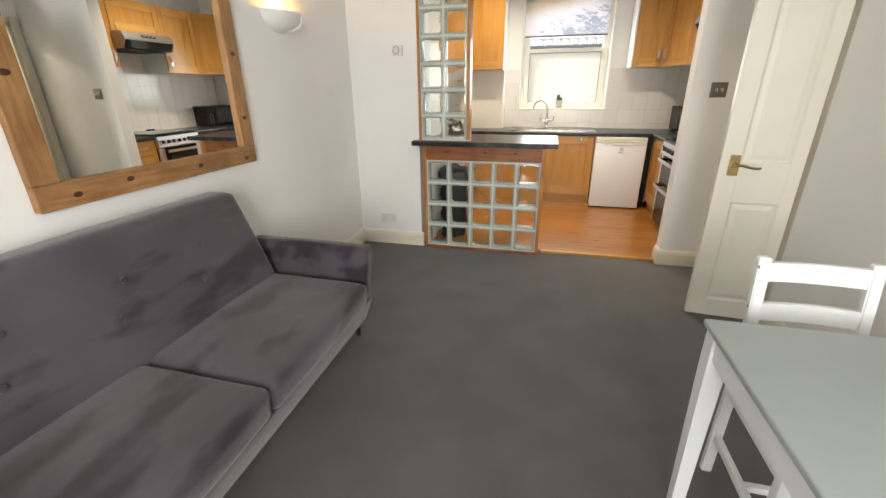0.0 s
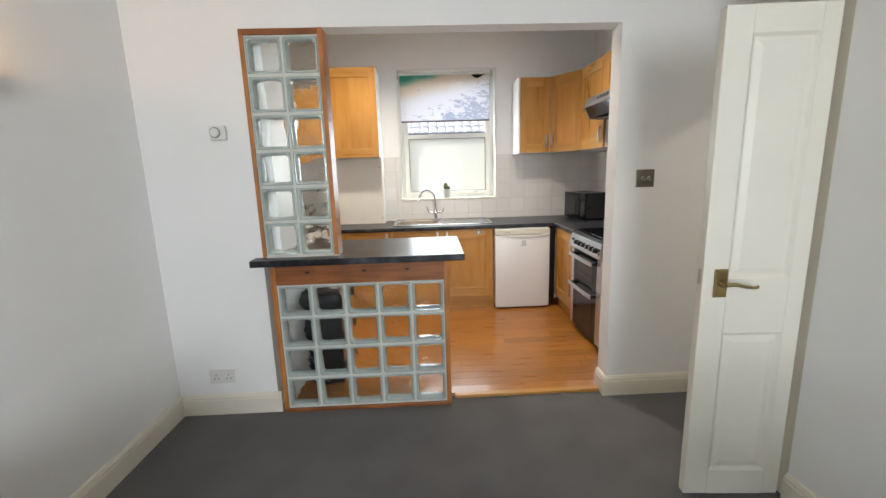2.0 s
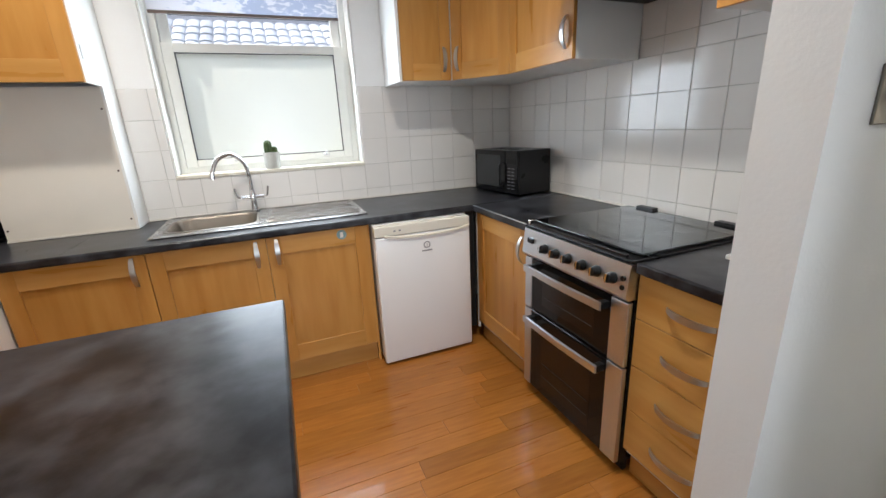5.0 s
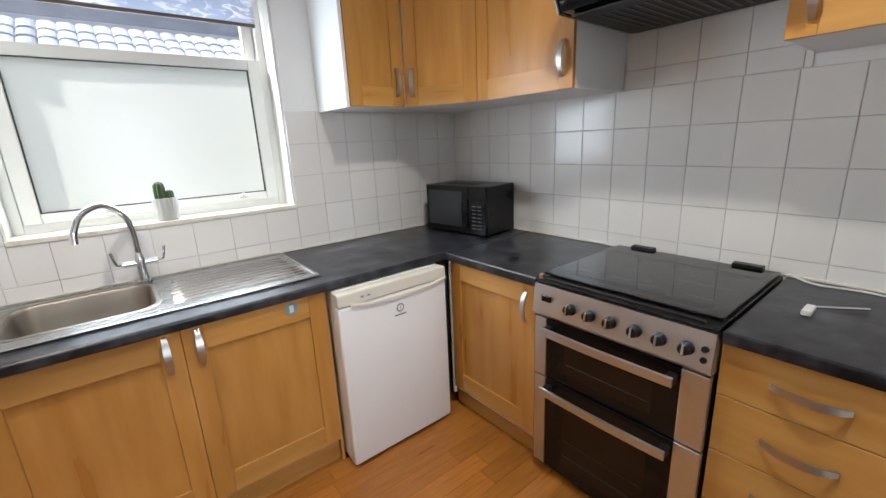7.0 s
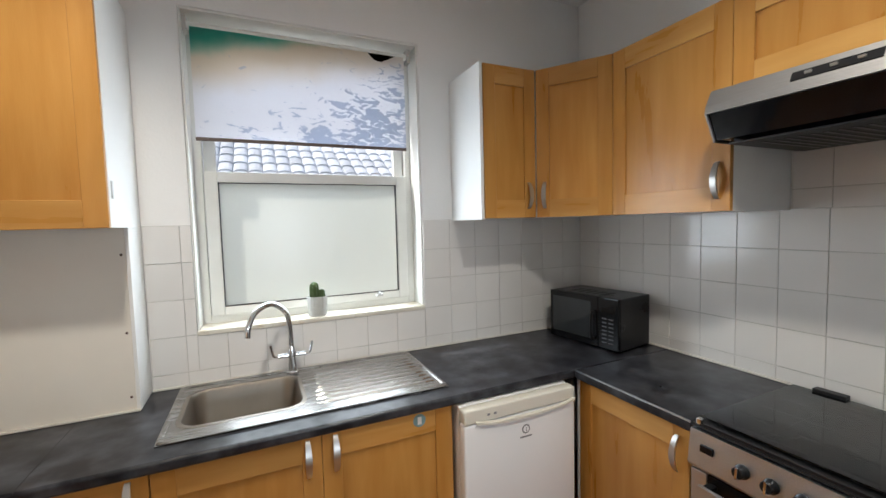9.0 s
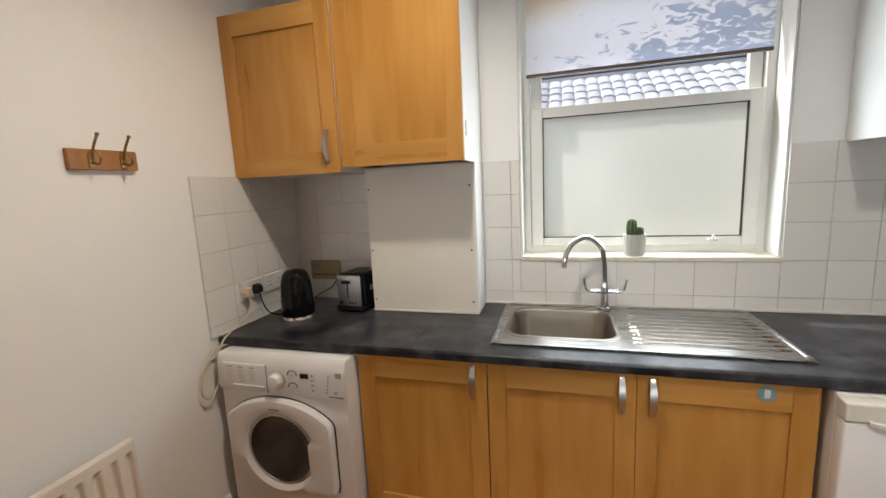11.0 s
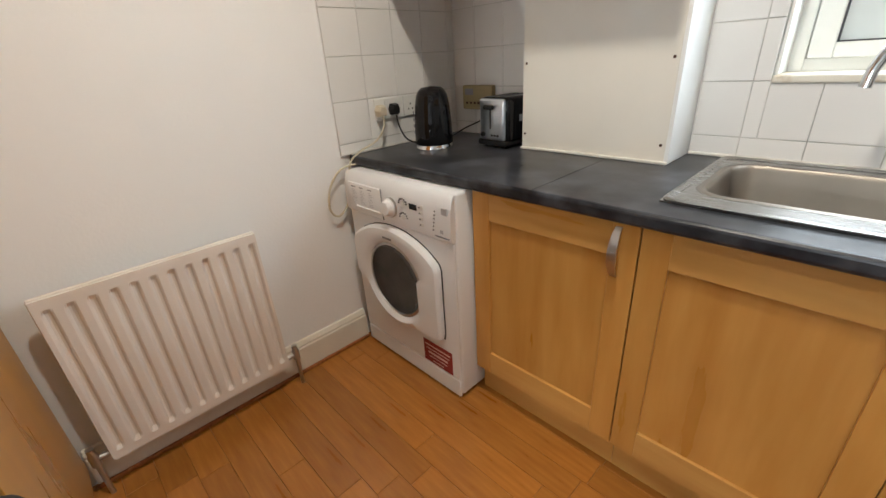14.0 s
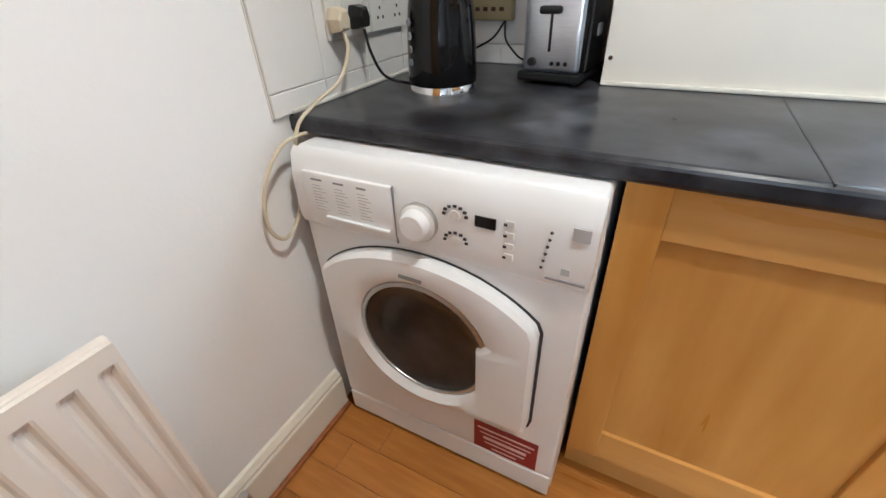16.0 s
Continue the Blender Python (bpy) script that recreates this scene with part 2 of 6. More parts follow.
def frosted(nt, out):
    tr, gl, mix, df, mix2 = (nt.nodes.new(k) for k in ("ShaderNodeBsdfTranslucent", "ShaderNodeBsdfGlossy", "ShaderNodeMixShader", "ShaderNodeBsdfDiffuse", "ShaderNodeMixShader"))
    tr.inputs["Color"].default_value = (0.98, 0.98, 0.91, 1)
    df.inputs["Color"].default_value = (0.80, 0.81, 0.77, 1)
    gl.inputs["Roughness"].default_value = 0.25
    mix2.inputs[0].default_value, mix.inputs[0].default_value = 0.25, 0.04
    nt.links.new(tr.outputs[0], mix2.inputs[1]), nt.links.new(df.outputs[0], mix2.inputs[2])
    nt.links.new(mix2.outputs[0], mix.inputs[1]), nt.links.new(gl.outputs[0], mix.inputs[2])
    nt.links.new(mix.outputs[0], out.inputs["Surface"])


def blind_print(nt, out):
    """A printed beach: sea and sand along the top, leaf shadows towards one lower corner."""
    tc = nt.nodes.new("ShaderNodeTexCoord")
    sep = nt.nodes.new("ShaderNodeSeparateXYZ")
    nt.links.new(tc.outputs["Object"], sep.inputs[0])

    def op(kind, a, b=0.0, c=0.0):
        n = nt.nodes.new("ShaderNodeMath")
        n.operation = kind
        for i, v in enumerate((a, b, c)):
            if hasattr(v, "is_output"):
                nt.links.new(v, n.inputs[i])
            else:
                n.inputs[i].default_value = v
        return n.outputs[0]

    def smooth(v, lo, hi):
        n = nt.nodes.new("ShaderNodeMapRange")
        n.interpolation_type = "SMOOTHSTEP"
        n.inputs["From Min"].default_value, n.inputs["From Max"].default_value = lo, hi
        nt.links.new(v, n.inputs["Value"])
        return n.outputs[0]

    def blend(f, a, b):
        n = nt.nodes.new("ShaderNodeMix")
        n.data_type = "RGBA"
        nt.links.new(f, n.inputs[0])
        for i, v in ((6, a), (7, b)):
            if isinstance(v, tuple):
                n.inputs[i].default_value = (*v, 1)
            else:
                nt.links.new(v, n.inputs[i])
        return n.outputs[2]

    x, z = sep.outputs["X"], sep.outputs["Z"]
    nz = nt.nodes.new("ShaderNodeTexNoise")
    nz.inputs["Scale"].default_value, nz.inputs["Detail"].default_value = 5.0, 3.0
    nt.links.new(tc.outputs["Object"], nz.inputs["Vector"])
    wob = op("MULTIPLY", op("SUBTRACT", nz.outputs["Fac"], 0.5), 0.12)
    slant = op("ADD", op("ADD", z, op("MULTIPLY", x, -0.22)), wob)
    c = blend(smooth(slant, 2.25, 2.45), (0.90, 0.90, 0.93), (0.80, 0.72, 0.62))
    c = blend(smooth(slant, 2.45, 2.53), c, (0.16, 0.50, 0.42))
    c = blend(smooth(slant, 2.57, 2.63), c, (0.08, 0.26, 0.40))
    lf = nt.nodes.new("ShaderNodeTexNoise")
    lf.inputs["Scale"].default_value, lf.inputs["Detail"].default_value, lf.inputs["Distortion"].default_value = 27.0, 5.0, 1.0
    mp = nt.nodes.new("ShaderNodeMapping")
    mp.inputs["Scale"].default_value, mp.inputs["Rotation"].default_value = (0.55, 1, 1.25), (0, 0.35, 0)
    nt.links.new(tc.outputs["Object"], mp.inputs["Vector"]), nt.links.new(mp.outputs[0], lf.inputs["Vector"])
    reach = op("SUBTRACT", op("MULTIPLY", x, 0.50), op("SUBTRACT", z, 2.10))
    mask = op("MULTIPLY", smooth(reach, -0.34, 0.30), 0.30)
    leaf = smooth(op("ADD", lf.outputs["Fac"], mask), 0.67, 0.76)
    c = blend(op("MULTIPLY", leaf, 0.7), c, (0.47, 0.53, 0.65))
    tr, df, mix = (nt.nodes.new(k) for k in ("ShaderNodeBsdfTranslucent", "ShaderNodeBsdfDiffuse", "ShaderNodeMixShader"))
    nt.links.new(c, tr.inputs["Color"]), nt.links.new(c, df.inputs["Color"])
    mix.inputs[0].default_value = 0.18
    nt.links.new(tr.outputs[0], mix.inputs[1]), nt.links.new(df.outputs[0], mix.inputs[2])
    nt.links.new(mix.outputs[0], out.inputs["Surface"])


M_FROST = shell_material("frosted_glass", frosted)
M_BLIND = shell_material("printed_blind", blind_print)


# ---- building helpers ----
def world_of(ob):
    return ob.matrix_basis.copy() if ob.type == "EMPTY" else Matrix.Identity(4)


def finish(bm, name, mat, smooth=False):
    bmesh.ops.recalc_face_normals(bm, faces=bm.faces)
    me = bpy.data.meshes.new(name)
    bm.to_mesh(me)
    bm.free()
    for mm in mat if isinstance(mat, (list, tuple)) else [mat]:
        me.materials.append(mm)
    if smooth:
        me.shade_smooth()
        me.set_sharp_from_angle(angle=radians(38))
    return me


def part(name, bm, mat, parent=None, label="", m=None, smooth=False):
    """Links a bmesh as one mesh object, under a thing or a part if there is one."""
    if m is not None:
        bm.transform(m)
    ob = new(name, finish(bm, name, mat, smooth))
    if parent is not None:
        ob.parent = parent
        ob.matrix_parent_inverse = world_of(parent).inverted()
    return tagged(ob, label)


def thing(name, at, label, category, group="", kind=""):
    ob = new(name)
    ob.empty_display_size = 0.1
    ob.matrix_basis = Matrix.Translation(at)
    return tagged(ob, label, category, group, kind)


def structure(name, bm, mat, label, category, smooth=False):
    return tagged(part(name, bm, mat, smooth=smooth), label, category, kind="structure")


def bx(x0, x1, y0, y1, z0, z1, bevel=0.0, seg=2, bm=None):
    own = bmesh.new()
    v = [own.verts.new((x, y, z)) for x in (x0, x1) for y in (y0, y1) for z in (z0, z1)]
    for f in ((0, 1, 3, 2), (4, 6, 7, 5), (0, 4, 5, 1), (2, 3, 7, 6), (0, 2, 6, 4), (1, 5, 7, 3)):
        own.faces.new([v[i] for i in f])
    bmesh.ops.recalc_face_normals(own, faces=own.faces)
    if bevel:
        bmesh.ops.bevel(own, geom=own.edges[:], offset=bevel, segments=seg, profile=0.5, affect="EDGES")
    if bm is None:
        return own
    return join(bm, own)


def join(bm, other):
    me = bpy.data.meshes.new("joined")
    other.to_mesh(me)
    other.free()
    bm.from_mesh(me)
    bpy.data.meshes.remove(me)
    return bm


def loft(rings, close=True, cap=True, bm=None):
    """Skins rings of the same number of points."""
    bm = bm or bmesh.new()
    vs = [[bm.verts.new(p) for p in ring] for ring in rings]
    n = len(rings[0])
    for a, b in zip(vs, vs[1:]):
        for i in range(n if close else n - 1):
            j = (i + 1) % n
            bm.faces.new((a[i], a[j], b[j], b[i]))
    if cap:
        bm.faces.new(vs[0][::-1])
        bm.faces.new(vs[-1])
    return bm


def lathe(profile, m=None, seg=24, cap=True, bm=None):
    rings = [[Vector((r * math.cos(2 * math.pi * i / seg), r * math.sin(2 * math.pi * i / seg), z)) for i in range(seg)] for r, z in profile]
    if m is not None:
        rings = [[m @ p for p in ring] for ring in rings]
    return loft(rings, cap=cap, bm=bm)


def rod(a, b, r0, r1=None, seg=12, bm=None):
    a, b = Vector(a), Vector(b)
    m = Matrix.Translation(a) @ (b - a).to_track_quat("Z", "Y").to_matrix().to_4x4()
    return lathe([(r0, 0), (r1 if r1 is not None else r0, (b - a).length)], m, seg, bm=bm)


def spline(points, steps=8):
    pts = [Vector(p) for p in points]
    pts = [2 * pts[0] - pts[1]] + pts + [2 * pts[-1] - pts[-2]]
    out = []
    for a, b, c, d in zip(pts, pts[1:], pts[2:], pts[3:]):
        for k in range(steps):
            t = k / steps
            out.append(0.5 * (2 * b + (c - a) * t + (2 * a - 5 * b + 4 * c - d) * t * t + (3 * b - a - 3 * c + d) * t ** 3))
    return out + [pts[-2]]


def tube(points, r, seg=8, steps=8, bm=None):
    path = spline(points, steps)
    rings, side = [], None
    for i, p in enumerate(path):
        d = (path[min(i + 1, len(path) - 1)] - path[max(i - 1, 0)]).normalized()
        if side is None:
            side = d.orthogonal().normalized()
        side = (side - d * side.dot(d)).normalized()
        up = d.cross(side)
        rr = r(i / (len(path) - 1)) if callable(r) else r
        rings.append([p + rr * (math.cos(2 * math.pi * k / seg) * side + math.sin(2 * math.pi * k / seg) * up) for k in range(seg)])
    return loft(rings, bm=bm)


def rounded(cx, cy, hx, hy, r, z, seg=5):
    pts = []
    for sx, sy, a0 in ((1, 1, 0), (-1, 1, 90), (-1, -1, 180), (1, -1, 270)):
        for k in range(seg + 1):
            a = radians(a0 + 90 * k / seg)
            pts.append(Vector((cx + sx * (hx - r) + r * math.cos(a), cy + sy * (hy - r) + r * math.sin(a), z)))
    return pts


def slab(us, vs, hole, place):
    """A slab of 3 x 3 cells with one cell left open; place() turns u, v and 0 or 1 into a point."""
    bm = bmesh.new()
    g = [[[bm.verts.new(place(u, v, w)) for v in vs] for u in us] for w in (0, 1)]
    n, k = len(us) - 1, len(vs) - 1
    for i in range(n):
        for j in range(k):
            if (i, j) == hole:
                a = [(i, j), (i + 1, j), (i + 1, j + 1), (i, j + 1)]
                for p, q in zip(a, a[1:] + a[:1]):
                    bm.faces.new((g[0][p[0]][p[1]], g[0][q[0]][q[1]], g[1][q[0]][q[1]], g[1][p[0]][p[1]]))
                continue
            for w in (0, 1):
                bm.faces.new((g[w][i][j], g[w][i + 1][j], g[w][i + 1][j + 1], g[w][i][j + 1]))
    for i in range(n):
        for j in (0, k):
            bm.faces.new((g[0][i][j], g[0][i + 1][j], g[1][i + 1][j], g[1][i][j]))
    for j in range(k):
        for i in (0, n):
            bm.faces.new((g[0][i][j], g[0][i][j + 1], g[1][i][j + 1], g[1][i][j]))
    bmesh.ops.recalc_face_normals(bm, faces=bm.faces)
    return bm


def turn_to(x, y, z, degrees):
    return Matrix.Translation((x, y, z)) @ Matrix.Rotation(radians(degrees), 4, "Z")


# ---- the rooms ----
LX, RX, HX, KX = -1.80, 1.268, 1.78, 1.685        # left wall, living right wall, alcove wall, kitchen right wall
YB, YD, YDK, YW = -2.40, 3.385, 3.505, 5.76      # wall behind, dividing wall front and back, kitchen window wall
H = 2.95
KZ = 0.015                                       # kitchen floor height
OPX0, OPX1, OPZ = -1.205, 0.860, 2.210           # opening to the kitchen
WX0, WX1, WZ0, WZ1 = -0.531, 0.564, 1.114, 2.547   # kitchen window reveal

structure("floor_carpet", loft([[Vector((x, y, z)) for x, y in ((LX - 0.1, YB - 0.1), (RX + 0.1, YB - 0.1), (RX + 0.1, 2.34), (3.6, 2.34), (3.6, YDK - 0.06), (LX - 0.1, YDK - 0.06))] for z in (-0.08, 0.0)]), M_CARPET, "worn charcoal grey fitted carpet of the living room", "carpet")
kitchen_floor = structure("floor_kitchen", bx(LX - 0.1, KX + 0.1, YDK - 0.06, YW + 0.1, -0.08, KZ - 0.006), M_PINE_H, "orange bamboo plank floor of the kitchen", "floor")
structure("wall_west", bx(LX - 0.12, LX, YB - 0.12, YW + 0.30, 0, H), M_WALL, "plain white painted plaster wall of both rooms", "wall")
bm = loft([[Vector((x, y, z)) for x, z in ((LX, 0), (OPX0, 0), (OPX0, OPZ), (OPX1, OPZ), (OPX1, 0), (3.6, 0), (3.6, H), (LX, H))] for y in (YD, YDK)])
structure("wall_dividing", bm, M_WALL, "white plaster wall with a wide opening to the kitchen", "wall")
bm = bx(RX, RX + 0.1, YB - 0.12, 2.495, 0, H)
structure("wall_east", bm, M_WALL, "white plaster side wall ending beside the door", "wall")
structure("wall_alcove", bx(RX + 0.1, 3.6, 2.33, 2.475, 0, H), M_WALL, "white wall of the little lobby behind the door", "wall")
bm = bx(HX, HX + 0.1, 2.475, 2.56, 0, H)
bx(HX, HX + 0.1, 2.56, 3.30, 2.03, H, bm=bm)
bx(HX, HX + 0.1, 3.30, YD, 0, H, bm=bm)
structure("wall_lobby", bm, M_WALL, "white lobby wall with a doorway to the hall", "wall")
structure("wall_hall", bx(3.5, 3.6, 2.475, YD, 0, H), M_WALL, "pale end wall of the hall", "wall")
bm = bx(HX - 0.015, HX + 0.115, 2.56, 2.60, 0, 2.03, 0.004)
bx(HX - 0.015, HX + 0.115, 3.26, 3.30, 0, 2.03, 0.004, bm=bm)
bx(HX - 0.015, HX + 0.115, 2.56, 3.30, 1.99, 2.03, 0.004, bm=bm)
bx(HX - 0.03, HX - 0.016, 3.29, 3.36, 0, 2.08, 0.004, bm=bm)
bx(HX - 0.03, HX - 0.016, 2.49, 2.57, 0, 2.08, 0.004, bm=bm)
structure("trim_door_frame", bm, M_TRIM, "cream painted door frame of the hall doorway", "door frame")
bm = slab((LX - 0.12, -0.45, 0.95, RX + 0.1), (0, 0.75, 2.35, H), (1, 1), lambda u, v, w: (u, YB - 0.12 * w, v))
structure("wall_south", bm, M_WALL, "white wall with the living room window", "wall")
bm = slab((LX, WX0, WX1, KX + 0.1), (0, WZ0, WZ1, H), (1, 1), lambda u, v, w: (u, YW + 0.20 * w, v))
wall_north = structure("wall_north", bm, M_WALL, "white kitchen wall with the sash window", "wall")
wall_kitchen = structure("wall_kitchen_east", bx(KX, KX + 0.12, YDK, YW, 0, H), M_WALL, "white painted kitchen wall, tiled over the worktop", "wall")
structure("ceiling", bx(LX - 0.12, 3.6, YB - 0.12, YW + 0.28, H, H + 0.1), M_CEIL, "plain white painted ceiling", "ceiling")
structure("ground", bx(-60, 60, YW + 0.28, 120, -0.5, -0.3), M_PATIO, "grey concrete yard outside the kitchen", "ground")


def skirting(name, x0, y0, x1, y1, nx, ny, z=0.0, h=0.13):
    """A skirting board along a line, standing off on the side of its normal, with a moulded top."""
    bm = bmesh.new()
    prof = [(0, 0), (0.020, 0), (0.020, h - 0.035), (0.016, h - 0.028), (0.017, h - 0.020), (0.008, h - 0.004), (0.0, h)]
    rings = [[Vector((x + nx * d, y + ny * d, z + e)) for d, e in prof] for x, y in ((x0, y0), (x1, y1))]
    loft(rings, bm=bm)
    structure(name, bm, M_TRIM, "cream gloss painted skirting board with moulded top", "skirting")


skirting("baseboard", LX, YB, LX, YD, 1, 0)
skirting("baseboard", LX + 0.021, YD, OPX0 + 0.025, YD, 0, -1)
skirting("baseboard", OPX1 - 0.021, YD, HX, YD, 0, -1)
skirting("baseboard", OPX1, YD, OPX1, YDK, -1, 0)
skirting("baseboard", RX, YB, RX, 2.495, -1, 0)
structure("trim_hinge_post", bx(RX + 0.004, RX + 0.10, 2.4955, 2.60, 0, 2.02, 0.003), M_TRIM, "cream painted hinge post beside the door leaf", "door frame")
skirting("baseboard", LX, 3.966, LX, 5.05, 1, 0, KZ, 0.15)
skirting("baseboard", HX + 0.1, 3.36, 3.5, 3.36, 0, -1)
structure("trim_threshold", bx(-0.10, OPX1 - 0.02, YDK - 0.085, YDK - 0.045, 0.0, KZ + 0.006, 0.003), M_MAPLE_H, "pale wooden threshold strip between carpet and planks", "threshold")
structure("trim_floor_bead", bx(LX + 0.021, LX + 0.034, 3.966, 5.05, KZ, KZ + 0.014, 0.003), M_PINE_H, "wooden bead along the kitchen skirting", "trim")

# ---- kitchen window ----
FY = 5.915
win = thing("window_1", (0.03, FY, WZ0), "white painted sash window, frosted lower pane and clear upper pane", "window", kind="structure")
bm = bx(WX0, WX0 + 0.045, FY - 0.02, FY + 0.045, WZ0 + 0.001, WZ1, 0.004)
bx(WX1 - 0.045, WX1, FY - 0.02, FY + 0.045, WZ0 + 0.001, WZ1, 0.004, bm=bm)
bx(WX0 + 0.0451, WX1 - 0.0451, FY - 0.0195, FY + 0.0445, WZ1 - 0.05, WZ1, 0.004, bm=bm)
bx(WX0 + 0.0451, WX1 - 0.0451, FY - 0.0195, FY + 0.0445, WZ0 + 0.001, WZ0 + 0.0555, 0.002, bm=bm)
part("window_frame", bm, M_UPVC, win)
sash = bx(-0.482, -0.425, FY - 0.035, FY + 0.01, WZ0 + 0.056, 1.858, 0.004)
bx(0.459, 0.516, FY - 0.035, FY + 0.01, WZ0 + 0.056, 1.858, 0.004, bm=sash)
bx(-0.425, 0.459, FY - 0.035, FY + 0.01, WZ0 + 0.056, 1.211, 0.004, bm=sash)
bx(-0.425, 0.459, FY - 0.035, FY + 0.01, 1.809, 1.858, 0.004, bm=sash)
lower = part("lower_sash", sash, M_UPVC, win)
part("frosted_pane", bx(-0.421, 0.455, FY - 0.016, FY - 0.011, 1.215, 1.805), M_FROST, lower, "milky frosted glass pane")
bead = bx(-0.425, -0.420, FY - 0.030, FY - 0.018, 1.211, 1.809)
bx(0.454, 0.459, FY - 0.030, FY - 0.018, 1.211, 1.809, bm=bead)
bx(-0.425, 0.459, FY - 0.030, FY - 0.018, 1.211, 1.215, bm=bead)
bx(-0.425, 0.459, FY - 0.030, FY - 0.018, 1.805, 1.809, bm=bead)
part("glazing_seal", bead, M_DARKPRINT, lower, "dark rubber seal")
usash = bx(-0.482, -0.43, FY + 0.012, FY + 0.05, 1.859, 2.495, 0.004)
bx(0.464, 0.516, FY + 0.012, FY + 0.05, 1.859, 2.495, 0.004, bm=usash)
bx(-0.43, 0.464, FY + 0.012, FY + 0.05, 2.45, 2.495, 0.004, bm=usash)
upper = part("upper_sash", usash, M_UPVC, win)
pane = part("clear_pane", bx(-0.428, 0.462, FY + 0.028, FY + 0.032, 1.860, 2.448), M_GLASS, upper, "clear glass pane")
pane.visible_shadow = False
for px in (-0.20, 0.34):
    bm = bx(px - 0.02, px + 0.02, FY - 0.048, FY - 0.036, 1.190, 1.202, 0.002)
    rod((px, FY - 0.05, 1.196), (px, FY - 0.05, 1.216), 0.006, bm=bm)
    part("sash_catch", bm, M_NICKEL, lower, "small dull metal catch")
bm = bx(WX0, WX1, YW - 0.012, FY - 0.02, WZ0, WZ0 + 0.022, 0.005)
part("window_sill", bm, M_OLDSILL, win, "tiled sill with flaking cream paint")
lin = bx(WX0 + 0.002, WX0 + 0.010, YW + 0.004, FY - 0.02, WZ0 + 0.023, WZ1 - 0.002)
bx(WX1 - 0.010, WX1 - 0.002, YW + 0.004, FY - 0.02, WZ0 + 0.023, WZ1 - 0.002, bm=lin)
bx(WX0 + 0.010, WX1 - 0.010, YW + 0.004, FY - 0.02, WZ1 - 0.012, WZ1 - 0.002, bm=lin)
part("reveal_lining", lin, M_UPVC, win, "white painted reveal lining")

blind = thing("roller_blind", (0.0, 5.80, 2.48), "half lowered roller blind printed with a beach scene", "blind")
part("fabric", bx(-0.494, 0.497, 5.796, 5.7975, 2.000, 2.480), M_BLIND, blind)
part("roller", rod((-0.505, 5.812, 2.487), (0.512, 5.812, 2.487), 0.017), M_UPVC, blind)
part("bottom_bar", bx(-0.494, 0.497, 5.790, 5.800, 1.984, 2.000, 0.003), material("brown_bar", (0.16, 0.12, 0.10), 0.6), blind, "thin brown bottom bar")
for px in (-0.515, 0.522):
    part("bracket", bx(px - 0.010, px + 0.010, 5.79, 5.838, 2.455, 2.525, 0.003), M_NICKEL, blind, "grey metal bracket")
bm = bmesh.new()
vs = [bm.verts.new(p) for p in ((0.30, 5.7945, 2.479), (0.45, 5.7945, 2.479), (0.37, 5.7945, 2.440), (0.335, 5.7945, 2.446))]
bm.faces.new(vs)
bmesh.ops.extrude_face_region(bm, geom=bm.faces[:])
part("stain", bm, material("brown_water_stain", (0.10, 0.065, 0.05), 0.9, vary=0.4, scale=40), blind, "brown stain at the top edge")

# yard beyond the window
shed = thing("outbuilding", (0, 9.0, -0.3), "low brick outbuilding with a pale pantile roof", "outbuilding")
part("wall", bx(-4.0, 4.0, 9.0, 11.4, -0.3, 2.10), material("stock_brick", (0.42, 0.30, 0.22), 0.9, second=(0.26, 0.17, 0.12), scale=9), shed)
part("gutter", rod((-4.05, 8.86, 2.10), (4.05, 8.86, 2.10), 0.045), M_GREYPRINT, shed, "dark half-round gutter")
M_PANTILE = material("pale_pantile", (0.82, 0.82, 0.81), 0.8, second=(0.60, 0.60, 0.62), scale=14, random_tint=0.22)
rise = math.radians(30)
tile_rings = [[Vector((0.080 * math.cos(math.pi * k / 6), d * math.cos(rise), d * math.sin(rise) + lift + 0.035 * math.sin(math.pi * k / 6))) for k in range(7)] for d, lift in ((0.0, 0.022), (0.30, 0.0))]
bm = bmesh.new()
loft([[p + Vector((0, 0, e)) for p in ring] for e in (0.0,) for ring in tile_rings], close=False, cap=False, bm=bm)
ext = bmesh.ops.extrude_face_region(bm, geom=bm.faces[:])
bmesh.ops.translate(bm, verts=[v for v in ext["geom"] if isinstance(v, bmesh.types.BMVert)], vec=(0, 0, -0.014))
pantile = finish(bm, "roof_tile", M_PANTILE)
for course in range(6):
    for k in range(40):
        ob = new("roof_tile", pantile)
        ob.parent = shed
        ob.matrix_parent_inverse = world_of(shed).inverted()
        ob.matrix_basis = Matrix.Translation((-3.15 + k * 0.162, 8.84 + course * 0.25 * math.cos(rise), 2.10 + course * 0.25 * math.sin(rise)))
bm = loft([[Vector((x, 8.86, 2.07)), Vector((x, 10.50, 3.02)), Vector((x, 11.6, 2.40)), Vector((x, 11.6, 2.07))] for x in (-4.05, 4.05)])
part("roof_deck", bm, M_GREYPRINT, shed)

house = thing("neighbour_house", (0, 16, -0.3), "pale rendered house with a grey slate roof", "house")
part("wall", bx(-7, 7, 16, 22, -0.3, 4.2), M_RENDERWALL, house)
bm = bmesh.new()
loft([[Vector((x, 15.6, 4.2)), Vector((x, 22.4, 4.2)), Vector((x, 19, 6.6))] for x in (-7.3, 7.3)], bm=bm)
part("roof", bm, material("slate_roof", (0.16, 0.17, 0.19), 0.7, vary=0.3, scale=3), house)

